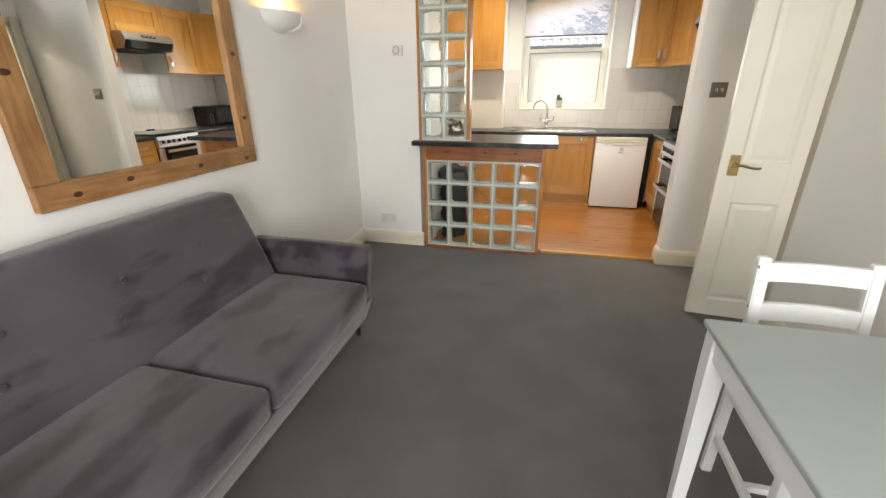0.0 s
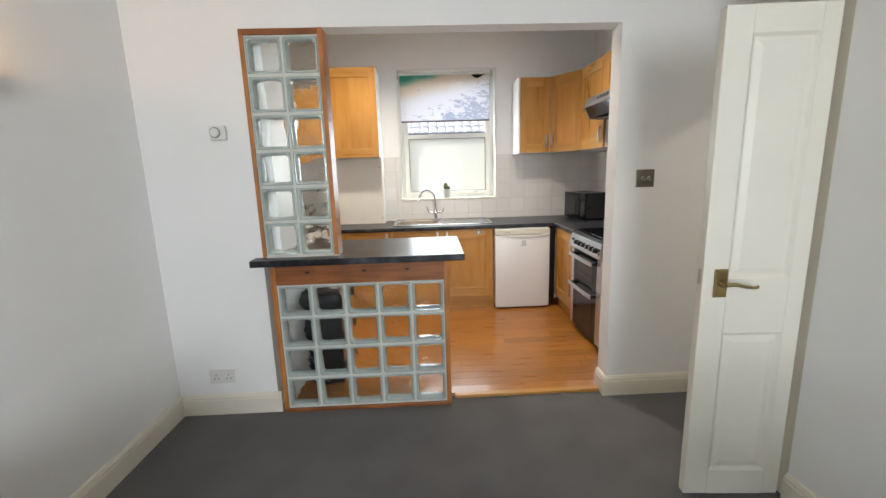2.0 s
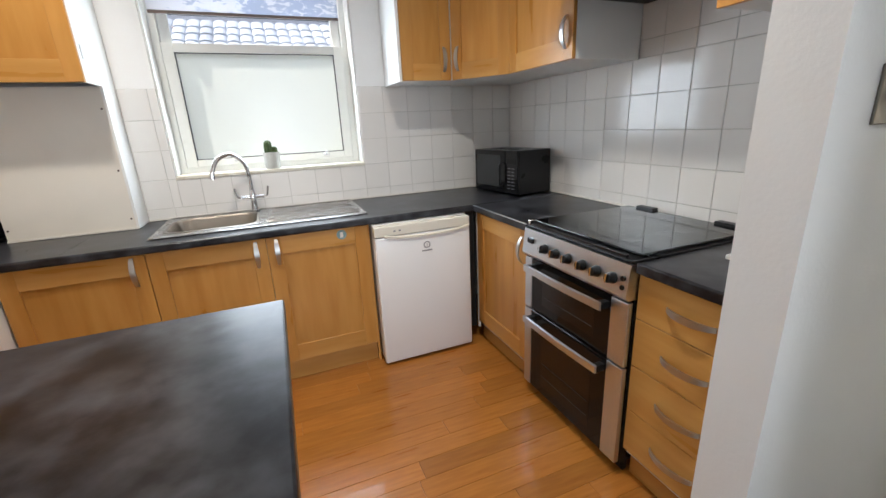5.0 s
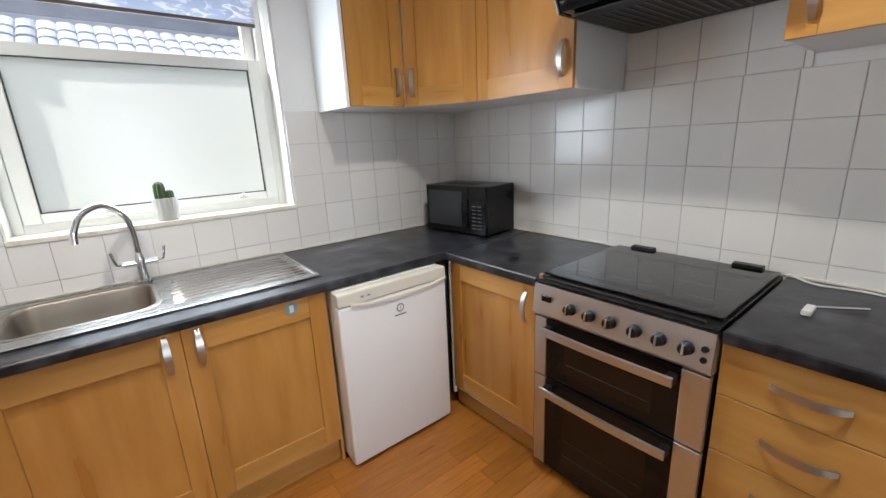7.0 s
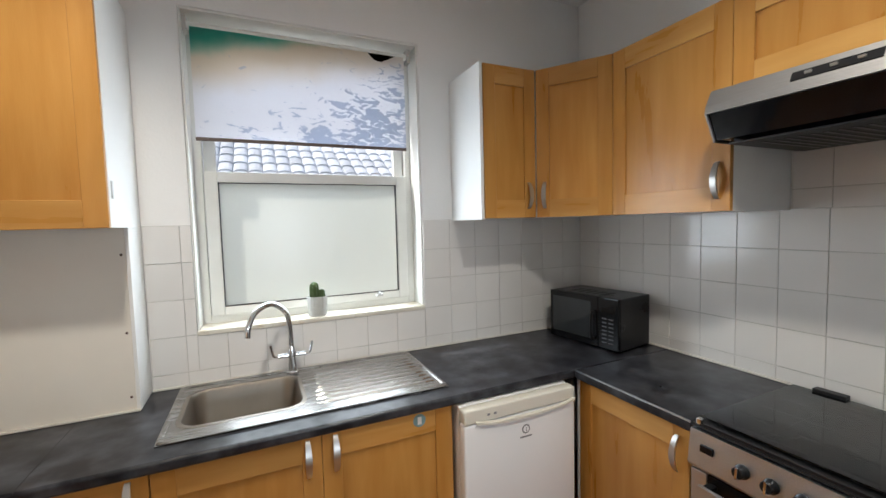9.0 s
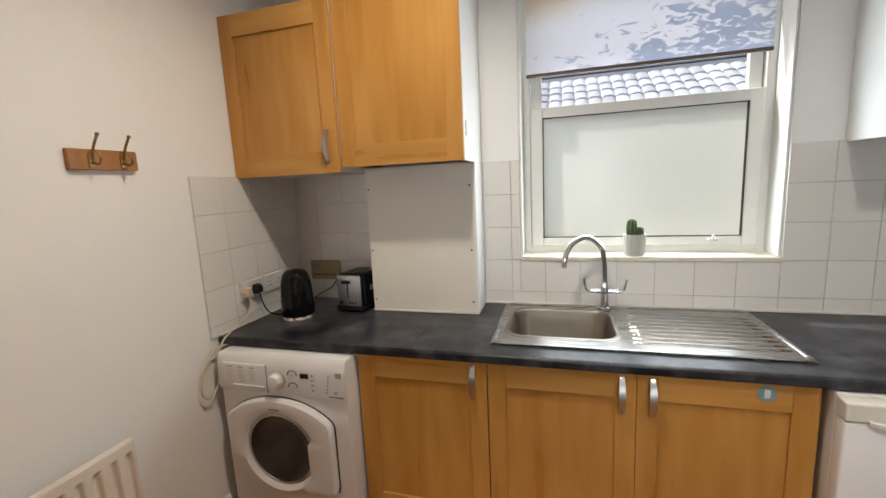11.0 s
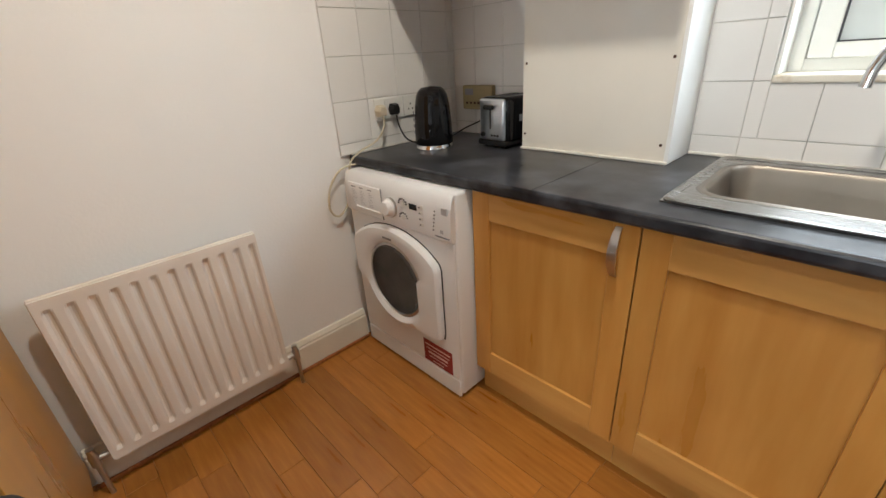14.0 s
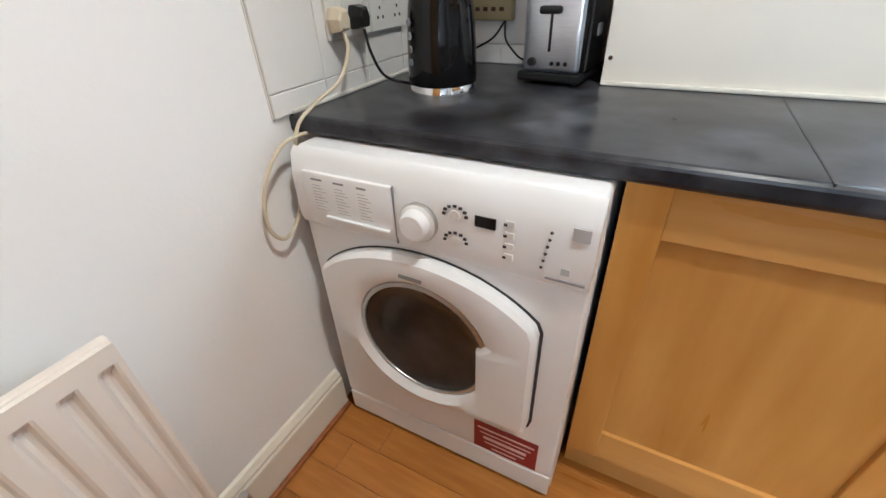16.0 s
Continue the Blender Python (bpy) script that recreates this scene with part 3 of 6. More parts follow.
# ---- cabinet makers ----
def handle(parent, m, vertical=True, length=0.135):
    """A bowed strap handle on the plane y = 0 of m."""
    rings = []
    for k in range(13):
        t = k / 12 * 2 - 1
        out = 0.026 * math.cos(t * math.pi / 2) ** 0.7 if abs(t) < 1 else 0.0
        half = 0.0075 + 0.004 * (1 - t * t)
        s = t * length / 2
        ring = [(-half, -out), (half, -out), (half, -out - 0.006), (-half, -out - 0.006)]
        rings.append([Vector((a, b, s)) if vertical else Vector((s, b, a)) for a, b in ring])
    part("handle", loft(rings), M_NICKEL, parent, "satin nickel bow handle", m, smooth=True)


def shaker(parent, m, w, h, hand=None, stile=0.068, rail=0.092, name="door"):
    """A shaker door w by h; its front lies at local y = 0 and it is 19 mm thick. hand: (x, z) of the handle's middle."""
    g = 0.0009
    door = part(name, bx(stile, w - stile, 0.010, 0.0165, rail, h - rail), M_MAPLE_V, parent, "", m)
    part("stile", bx(g, stile, 0, 0.019, g, h - g, 0.0015, 1), M_MAPLE_V, door, "", m)
    part("stile", bx(w - stile, w - g, 0, 0.019, g, h - g, 0.0015, 1), M_MAPLE_V, door, "", m)
    part("rail", bx(stile, w - stile, 0.0008, 0.0185, h - rail, h - g, 0.001, 1), M_MAPLE_H, door, "", m)
    part("rail", bx(stile, w - stile, 0.0008, 0.0185, g, rail, 0.001, 1), M_MAPLE_H, door, "", m)
    if hand:
        handle(door, m @ Matrix.Translation((hand[0], 0, hand[1])))
    return door


# ---- base units along the window wall ----
DF = 5.125        # door fronts
WT = 0.892        # worktop height
DB, DT = 0.145, 0.852


def base_unit(x0, x1, label, hand, doors=1, top=DT):
    u = thing("base_cabinet", ((x0 + x1) / 2, DF, KZ), label, "cabinet", "base cabinets under the worktop")
    part("body", bx(x0 + 0.002, x1 - 0.002, DF + 0.034, 5.75, 0.165, top), M_CARCASS, u)
    if top < DT:
        part("top_rail", bx(x0 + 0.002, x1 - 0.002, DF + 0.034, DF + 0.050, top, DT), M_CARCASS, u)
    part("plinth", bx(x0, x1, DF + 0.045, DF + 0.060, KZ, 0.144), M_MAPLE_H, u, "pale maple plinth board")
    w = (x1 - x0) / doors
    for i in range(doors):
        shaker(u, turn_to(x0 + i * w, DF, DB, 0), w, DT - DB, hand[i])
    return u


base_unit(-1.135, -0.606, "maple shaker base cabinet with one door", [(0.478, 0.628)])
sink_unit = base_unit(-0.604, 0.412, "maple shaker sink cabinet with two doors", [(0.460, 0.628), (0.047, 0.628)], 2, 0.70)
stick = lathe([(0.026, 0), (0.026, 0.0015)], Matrix.Translation((0.275, DF - 0.0001, 0.818)) @ Matrix.Rotation(radians(90), 4, "X"), 24)
disc = part("safety_sticker", stick, material("teal_sticker", (0.22, 0.36, 0.38), 0.4, vary=0.2, scale=60), sink_unit, "round grey-blue sticker")
part("sticker_figure", bx(0.267, 0.283, DF - 0.0032, DF - 0.0017, 0.803, 0.832), M_PLASTIC_WHITE, disc, "pale figure")

# right-hand run: local x runs towards the living room
RF = 1.062


def east(y, z, x=RF):
    return turn_to(x, y, z, -90)


corner = thing("base_cabinet", (RF, 4.85, KZ), "maple shaker corner base cabinet with one door", "cabinet", "base cabinets under the worktop")
part("body", bx(RF + 0.02, 1.67, 4.558, 5.09, 0.12, DT), M_CARCASS, corner)
part("filler", bx(1.006, 1.060, DF, DF + 0.018, 0.1, DT), M_BLACK, corner, "dark gap filler")
part("plinth", bx(RF + 0.045, RF + 0.06, 4.558, 5.125, KZ, 0.144), M_MAPLE_H, corner, "pale maple plinth board")
shaker(corner, east(5.095, DB), 0.535, DT - DB, (0.535 - 0.048, 0.600))
part("end_strip", bx(RF + 0.001, RF + 0.016, 5.0965, 5.113, 0.10, DT, 0.002), M_WHITE_LAM, corner, "pale edge strip")

drawers = thing("drawer_unit", (RF, 3.70, KZ), "maple drawer unit with four drawers beside the cooker", "drawers")
part("body", bx(RF + 0.02, 1.67, 3.515, 3.905, 0.12, DT), M_CARCASS, drawers)
part("plinth", bx(RF + 0.045, RF + 0.06, 3.515, 3.905, KZ, 0.144), M_MAPLE_H, drawers, "pale maple plinth board")
for z0, z1 in ((0.145, 0.322), (0.324, 0.504), (0.506, 0.687), (0.689, 0.851)):
    d = part("drawer_front", bx(0, 0.390, 0, 0.019, 0.001, z1 - z0, 0.0015, 1), M_MAPLE_H, drawers, "", east(3.907, z0))
    handle(d, east(3.907, z0) @ Matrix.Translation((0.195, 0, (z1 - z0) / 2)), False, 0.16)

# ---- worktops ----
wt = thing("worktop", (0, 5.4, WT - 0.04), "dark slate-look laminate worktop with rounded front edge", "worktop")
bm = slab((LX + 0.002, -0.577, -0.105, KX - 0.002), (5.105, 5.290, 5.715, 5.758), (1, 1), lambda u, v, w: (u, v, WT - 0.038 + 0.038 * w))
bmesh.ops.bevel(bm, geom=[e for e in bm.edges if all(abs(v.co.y - 5.105) < 1e-4 for v in e.verts) and abs(e.verts[0].co.z - e.verts[1].co.z) < 1e-4], offset=0.010, segments=3, profile=0.5, affect="EDGES")
part("long_run", bm, M_WORKTOP, wt)
part("short_run", bx(1.040, KX - 0.002, 4.546, 5.1045, WT - 0.038, WT, 0.006), M_WORKTOP, wt)
part("end_run", bx(1.040, KX - 0.002, YDK + 0.002, 3.906, WT - 0.038, WT, 0.006), M_WORKTOP, wt)
part("joint_strip", bx(1.041, 1.047, 4.548, 5.1, WT - 0.006, WT + 0.0012), M_STEEL, wt, "thin metal joint strip")
part("seam", bx(-0.9055, -0.9025, 5.108, 5.562, WT - 0.01, WT + 0.0007), M_BLACK, wt)
for x0, x1, y0, y1 in ((-0.71, KX - 0.004, 5.747, 5.7575), (KX - 0.012, KX - 0.002, 4.55, 5.746), (KX - 0.012, KX - 0.002, 3.51, 3.912), (LX + 0.002, LX + 0.014, 5.11, 5.75)):
    part("sealant", bx(x0, x1, y0, y1, WT, WT + 0.010, 0.003), M_SILICONE, wt, "uneven white sealant line")

# ---- sink ----
sink = thing("kitchen_sink", (-0.07, 5.48, WT), "stainless steel sink with one bowl and ribbed drainer", "sink")
SX0, SX1, SY0, SY1, ST = -0.602, 0.440, 5.200, 5.735, WT + 0.008
BXC, BYC, BHX, BHY = -0.342, 5.475, 0.214, 0.180
outer = [(SX0, SX1, SY0, BYC - BHY), (SX0, SX1, BYC + BHY, SY1), (SX0, BXC - BHX, BYC - BHY, BYC + BHY), (BXC + BHX, SX1, BYC - BHY, BYC + BHY)]
bm = bmesh.new()
for x0, x1, y0, y1 in outer:
    bx(x0, x1, y0, y1, WT + 0.0005, ST - 0.002, bm=bm)
part("deck", bm, M_STEEL_SINK, sink)
loops = [rounded((SX0 + SX1) / 2, (SY0 + SY1) / 2, (SX1 - SX0) / 2 + d, (SY1 - SY0) / 2 + d, 0.03, z) for d, z in ((0.0, WT + 0.0006), (0.001, ST), (-0.004, ST + 0.003), (-0.012, ST + 0.003), (-0.018, ST - 0.0015))]
part("raised_rim", loft(loops, cap=False), M_STEEL_SINK, sink, smooth=True)
loops = [rounded(BXC, BYC, BHX + d, BHY + d, 0.07 + d * 0.5, z, 8) for d, z in ((0.012, ST - 0.0015), (0.006, ST + 0.0015), (-0.004, ST), (-0.012, ST - 0.012), (-0.022, WT - 0.13), (-0.034, WT - 0.150), (-0.06, WT - 0.158), (-0.16, WT - 0.160))]
part("bowl", loft(loops, cap=False), M_BOWL_REFLECTION, sink, smooth=True)
part("bowl_floor", loft([rounded(BXC, BYC, BHX - 0.158, BHY - 0.158, 0.012, z, 8) for z in (WT - 0.164, WT - 0.1602)]), M_BOWL_REFLECTION, sink)
part("corner_fill", loft([rounded(BXC, BYC, BHX + 0.014, BHY + 0.014, 0.03, ST - 0.0022, 8), rounded(BXC, BYC, BHX + 0.0118, BHY + 0.0118, 0.0755, ST - 0.0018, 8)], cap=False), M_STEEL_SINK, sink)
for i in range(9):
    y = 5.290 + i * 0.042
    part("drainer_rib", loft([[Vector((x, y - hw, ST - 0.002)), Vector((x, y - hw * 0.5, ST + hh)), Vector((x, y + hw * 0.5, ST + hh)), Vector((x, y + hw, ST - 0.002))] for x, hw, hh in ((-0.085 + 0.003 * i, 0.004, 0.0), (-0.05, 0.013, 0.0045), (0.37, 0.013, 0.0045), (0.41, 0.004, 0.0))]), M_STEEL_SINK, sink)
part("waste", lathe([(0.032, 0), (0.032, 0.004), (0.012, 0.002)], Matrix.Translation((BXC, BYC, WT - 0.160)), 20), M_CHROME, sink, "chrome waste")

tap = thing("mixer_tap", (-0.145, 5.695, ST), "chrome swan neck mixer tap with two levers", "tap")
TX, TY = -0.145, 5.695
part("base", lathe([(0.027, 0), (0.027, 0.006), (0.020, 0.012), (0.018, 0.06), (0.019, 0.095), (0.014, 0.12), (0.012, 0.13)], Matrix.Translation((TX, TY, ST)), 20), M_CHROME, tap, smooth=True)
part("spout", tube([(TX, TY, ST + 0.12), (TX - 0.004, TY - 0.002, ST + 0.23), (TX - 0.022, TY - 0.012, ST + 0.295), (TX - 0.080, TY - 0.045, ST + 0.342), (TX - 0.145, TY - 0.080, ST + 0.318), (TX - 0.175, TY - 0.098, ST + 0.262), (TX - 0.182, TY - 0.102, ST + 0.215)], 0.0125, 12), M_CHROME, tap, smooth=True)
for s in (-1, 1):
    bm = rod((TX + s * 0.015, TY, ST + 0.085), (TX + s * 0.062, TY, ST + 0.085), 0.011, 0.012)
    tube([(TX + s * 0.055, TY, ST + 0.085), (TX + s * 0.080, TY - 0.01, ST + 0.092), (TX + s * 0.092, TY - 0.018, ST + 0.145)], 0.0055, 8, bm=bm)
    part("lever", bm, M_CHROME, tap, smooth=True)

# ---- fridge ----
fr = thing("fridge", (0.74, 5.06, KZ), "white undercounter fridge, slightly yellowed at the top", "fridge")
FX0, FX1, FRY = 0.432, 0.988, 5.045
part("body", bx(FX0 + 0.004, FX1 - 0.004, FRY + 0.052, 5.70, KZ + 0.02, 0.850, 0.006), M_APPLIANCE, fr)
fdoor = part("door", bx(FX0, FX1, FRY, FRY + 0.050, KZ + 0.018, 0.788, 0.010, 3), M_APPLIANCE, fr, smooth=True)
top = part("top_trim", bx(FX0, FX1, FRY - 0.002, FRY + 0.050, 0.791, 0.848, 0.007, 3), M_APPL_CREAM, fr, "yellowed white top panel")
part("grip", loft([[Vector((FX0 + 0.05 + 0.50 * t, FRY - 0.010 + d, 0.789 - 0.022 * math.sin(math.pi * min(1, max(0, (t - 0.05) / 0.9))) ** 0.4 + e)) for d, e in ((0, 0), (0.010, 0), (0.010, 0.014), (0, 0.010))] for t in [k / 14 for k in range(15)]]), M_APPL_CREAM, fdoor, "curved grip edge", smooth=True)
badge = part("badge", lathe([(0.020, 0), (0.020, 0.0012)], Matrix.Translation((0.722, FRY - 0.0001, 0.715)) @ Matrix.Rotation(radians(90), 4, "X"), 20), M_GREYPRINT, fdoor, "small round grey badge")
part("badge_centre", lathe([(0.014, 0), (0.014, 0.0010)], Matrix.Translation((0.722, FRY - 0.0014, 0.715)) @ Matrix.Rotation(radians(90), 4, "X"), 20), M_APPLIANCE, fdoor)
part("badge_stroke", bx(0.7205, 0.7235, FRY - 0.0034, FRY - 0.0026, 0.706, 0.724), M_GREYPRINT, fdoor)
part("badge_bar", bx(0.692, 0.752, FRY - 0.0012, FRY - 0.0001, 0.679, 0.686), M_GREYPRINT, fdoor)
for px in (0.535, 0.565):
    part("indicator", bx(px, px + 0.012, FRY - 0.004, FRY - 0.0021, 0.814, 0.822), M_GREYPRINT, top)
for px in (FX0 + 0.04, FX1 - 0.06):
    part("foot", lathe([(0.014, 0), (0.014, 0.03)], Matrix.Translation((px, FRY + 0.10, KZ)), 12), M_BLACK, fr)
tagged(part("gap_board", bx(0.414, 0.427, 5.148, 5.70, KZ, 0.852), M_MAPLE_V), "narrow maple end panel beside the fridge", "panel")

# ---- cooker ----
ck = thing("cooker", (1.05, 4.23, KZ), "freestanding steel and black gas cooker with double oven", "cooker")
CY0, CY1, CX = 3.910, 4.542, 1.036


def ek(y, z, x=CX):
    return turn_to(x, y, z, -90)


W = CY1 - CY0
part("body", bx(CX + 0.022, 1.660, CY0 + 0.004, CY1 - 0.004, KZ + 0.05, 0.886), M_BLACK, ck)
part("kick", bx(CX + 0.05, CX + 0.07, CY0 + 0.01, CY1 - 0.01, KZ, KZ + 0.06), M_BLACK, ck)
O = ek(CY1, 0)
prof = [(-0.008, 0.752), (-0.020, 0.766), (-0.006, 0.880), (0.03, 0.884), (0.03, 0.752)]
panel = part("control_panel", loft([[Vector((x, y, z)) for y, z in prof] for x in (0.004, W - 0.004)]), M_STEEL, ck, "", O)
part("display", bx(0.045, 0.085, -0.020, -0.010, 0.820, 0.842), M_BLACK_GLOSS, panel, "", O)
for k in range(6):
    kx = 0.172 + k * 0.076 + (0.008 if k > 2 else 0)
    m = O @ Matrix.Translation((kx, -0.011, 0.818)) @ Matrix.Rotation(radians(83), 4, "X")
    kn = part("knob", lathe([(0.021, 0), (0.021, 0.010), (0.018, 0.014), (0.017, 0.030), (0.014, 0.033)], m, 20), M_BLACK, panel, "black and chrome knob", smooth=True)
    part("knob_face", bx(-0.004, 0.004, -0.017, 0.017, 0.0335, 0.038, 0.001, 1), M_CHROME, kn, "", m)
for dz in (0.797, 0.830):
    part("button", lathe([(0.009, 0), (0.009, 0.008)], O @ Matrix.Translation((0.606, -0.012, dz)) @ Matrix.Rotation(radians(83), 4, "X"), 16), M_BLACK, panel)


def oven_door(z0, z1, name):
    d = part(name, bx(0.058, W - 0.085, 0.0, 0.020, z0, z1, 0.002, 1), M_OVEN_GLASS, ck, "black glass oven door", O)
    part("side_trim", bx(0.004, 0.057, -0.002, 0.020, z0, z1, 0.003), M_STEEL, d, "", O)
    part("side_trim", bx(W - 0.084, W - 0.006, -0.002, 0.020, z0, z1, 0.003), M_STEEL, d, "", O)
    part("inner_window", bx(0.14, W - 0.16, -0.001, -0.0002, z0 + 0.045, z1 - 0.085), material("oven_interior", (0.010, 0.008, 0.007), 0.2, vary=0.5, scale=8), d, "brownish see-through oven window", O)
    hz = z1 - 0.035
    bm = loft([[Vector((x, -0.050 - 0.006 * math.sin(math.pi * t), hz - 0.014)), Vector((x, -0.040 - 0.006 * math.sin(math.pi * t), hz - 0.016)), Vector((x, -0.040 - 0.006 * math.sin(math.pi * t), hz + 0.016)), Vector((x, -0.050 - 0.006 * math.sin(math.pi * t), hz + 0.014))] for t, x in [(k / 12, 0.060 + k / 12 * (W - 0.150)) for k in range(13)]])
    hn = part("handle", bm, M_STEEL, d, "broad steel bar handle", O)
    for x in (0.066, W - 0.115):
        part("mount", bx(x, x + 0.026, -0.041, -0.0005, hz - 0.013, hz + 0.013, 0.002), M_BLACK, hn, "", O)
    for zz in ((z0 + 0.10, z0 + 0.17) if z1 - z0 > 0.3 else (z0 + 0.09,)):
        part("shelf_bar", rod((0.15, -0.0022, zz), (W - 0.17, -0.0022, zz), 0.0012, seg=6), M_DARK_FILTER, d, "", O)


oven_door(0.492, 0.742, "top_oven_door")
oven_door(0.072, 0.484, "main_oven_door")
part("hob_tray", bx(CX - 0.002, 1.660, CY0 + 0.002, CY1 - 0.002, 0.8865, 0.896, 0.004), M_BLACK, ck, "black hob tray")
lid = part("glass_lid", bx(CX + 0.040, 1.650, CY0 + 0.008, CY1 - 0.004, 0.905, 0.911, 0.003), M_HOB_GLASS, ck, "dark reflective glass hob lid, closed")
for y in (4.42, 4.02):
    part("hinge", bx(1.630, 1.668, y - 0.05, y + 0.05, 0.8965, 0.923, 0.004), M_BLACK, lid, "black lid hinge")
for bxc, byc, br in ((1.22, 4.10, 0.040), (1.22, 4.37, 0.052), (1.48, 4.10, 0.052), (1.48, 4.37, 0.034)):
    part("burner", lathe([(br, 0), (br, 0.004), (br * 0.8, 0.006), (br * 0.75, 0.008), (0.0, 0.0085)], Matrix.Translation((bxc, byc, 0.8962)), 24, cap=False), M_DARK_FILTER, ck, "gas burner under the lid", smooth=True)
for py in (4.10, 4.37):
    bm = rod((1.10, py, 0.9015), (1.60, py, 0.9015), 0.0028, seg=6)
    for px in (1.12, 1.22, 1.35, 1.48, 1.58):
        rod((px, py - 0.115, 0.9015), (px, py + 0.115, 0.9015), 0.0028, seg=6, bm=bm)
    part("pan_support", bm, M_BLACK, ck, "thin black pan support")
part("burner_edge", bx(CX + 0.004, CX + 0.016, CY0 + 0.04, CY1 - 0.04, 0.896, 0.9045), M_BLACK, ck)
part("lid_catch", bx(CX + 0.0, CX + 0.018, CY1 - 0.034, CY1 - 0.018, 0.896, 0.918, 0.003), M_CHROME, ck)

# ---- wall units ----
UZ0, UZ1 = 1.604, 2.360
u = thing("wall_cabinet", (0.92, 5.58, UZ0), "maple shaker wall cabinet with a white side", "cabinet", "wall cabinets by the window")
part("body", bx(0.764, 1.072, 5.442, 5.758, UZ0, UZ1), M_CARCASS, u)
part("side_panel", bx(0.746, 0.763, 5.422, 5.758, UZ0 - 0.004, UZ1 + 0.004, 0.001, 1), M_WHITE_LAM, u, "white side panel")
shaker(u, turn_to(0.765, 5.420, UZ0, 0), 0.309, UZ1 - UZ0, (0.262, 0.115))
u = thing("wall_cabinet", (1.4, 5.5, UZ0), "diagonal maple corner wall cabinet", "cabinet", "wall cabinets by the window")
bm = loft([[Vector((x, y, z)) for x, y in ((1.078, 5.442), (1.308, 5.118), (1.68, 5.118), (1.68, 5.755), (1.078, 5.755))] for z in (UZ0, UZ1)])
part("body", bm, M_CARCASS, u)
dd = Vector((1.287 - 1.076, 5.112 - 5.420, 0))
shaker(u, turn_to(1.077, 5.418, UZ0, math.degrees(math.atan2(dd.y, dd.x))), dd.length, UZ1 - UZ0, (0.045, 0.115))
u = thing("wall_cabinet", (1.5, 4.92, UZ0), "maple shaker wall cabinet beside the cooker hood", "cabinet", "wall cabinets by the window")
part("body", bx(1.308, 1.680, 4.579, 5.114, UZ0, UZ1), M_CARCASS, u)
shaker(u, east(5.110, UZ0, 1.287), 0.534, UZ1 - UZ0, (0.534 - 0.045, 0.115))
u = thing("wall_cabinet", (1.5, 4.3, 2.05), "short maple wall cabinet over the cooker hood", "cabinet", "wall cabinets by the window")
part("body", bx(1.308, 1.680, 3.934, 4.575, 2.025, UZ1), M_CARCASS, u)
shaker(u, east(4.575, 2.018, 1.287), 0.640, UZ1 - 2.018)
part("steel_clip", bx(1.270, 1.286, 3.985, 4.001, 2.0, 2.10, 0.002), M_NICKEL, u, "flat metal bracket")
u = thing("wall_cabinet", (1.5, 3.74, UZ0), "maple shaker wall cabinet over the drawers", "cabinet", "wall cabinets by the window")
part("body", bx(1.308, 1.680, 3.515, 3.928, 1.648, UZ1), M_CARCASS, u)
shaker(u, east(3.930, 1.644, 1.287), 0.415, UZ1 - 1.644, (0.055, 0.105))

u = thing("wall_cabinet", (-1.5, 5.6, 1.58), "maple shaker wall cabinet in the corner by the boiler", "cabinet", "wall cabinets by the boiler")
part("body", bx(-1.796, -1.258, 5.346, 5.755, 1.585, 2.285), M_CARCASS, u)
shaker(u, turn_to(-1.798, 5.325, 1.580, 0), 0.544, 0.706, (0.544 - 0.045, 0.115))
u = thing("boiler_cabinet", (-0.93, 5.5, 1.6), "deep maple boiler cabinet with white sides, standing proud", "cabinet", "wall cabinets by the boiler")
part("body", bx(-1.236, -0.728, 5.367, 5.750, 1.645, 2.475), M_CARCASS, u)
part("side_panel", bx(-0.727, -0.710, 5.367, 5.750, 1.602, 2.475, 0.001, 1), M_WHITE_LAM, u, "white side panel")
part("side_panel", bx(-1.254, -1.237, 5.367, 5.750, 1.606, 2.475, 0.001, 1), M_MAPLE_V, u, "maple side panel")
# shade inside the open bottom, put in as a black sheet
part("underside", bx(-1.235, -0.729, 5.37, 5.56, 1.635, 1.644), M_BLACK, u, "black sheet standing for the shade in the open underside")
shaker(u, turn_to(-1.253, 5.346, 1.600, 0), 0.543, 0.876)
part("hinge_plate", bx(-0.7105, -0.706, 5.39, 5.402, 1.70, 1.76), M_NICKEL, u)
box = thing("pipe_boxing", (-0.98, 5.73, WT), "white painted board boxing in the boiler pipes", "boxing")
part("front_board", bx(-1.256, -0.724, 5.565, 5.579, WT + 0.001, 1.604, 0.001, 1), material("cream_board", (0.76, 0.72, 0.64), 0.55, vary=0.05, scale=5), box, "cream painted front board")
part("side_board", bx(-0.7235, -0.711, 5.563, 5.757, WT + 0.001, 1.6045, 0.001, 1), M_WHITE_LAM, box)
part("side_board", bx(-1.256, -1.244, 5.580, 5.757, WT + 0.001, 1.604, 0.001, 1), M_WHITE_LAM, box)
for sx in (-1.243, -0.739):
    for sz in (0.95, 1.20, 1.50):
        part("screw", lathe([(0.005, 0), (0.004, 0.002)], Matrix.Translation((sx, 5.565, sz)) @ Matrix.Rotation(radians(90), 4, "X"), 10), M_KNOT, box)
part("sealant", bx(-1.256, -0.712, 5.553, 5.564, WT, WT + 0.010, 0.003), M_SILICONE, box, "cream sealant line")

# ---- cooker hood ----
hood = thing("cooker_hood", (1.45, 4.3, 1.85), "slim steel cooker hood with a dark greasy underside", "cooker hood")
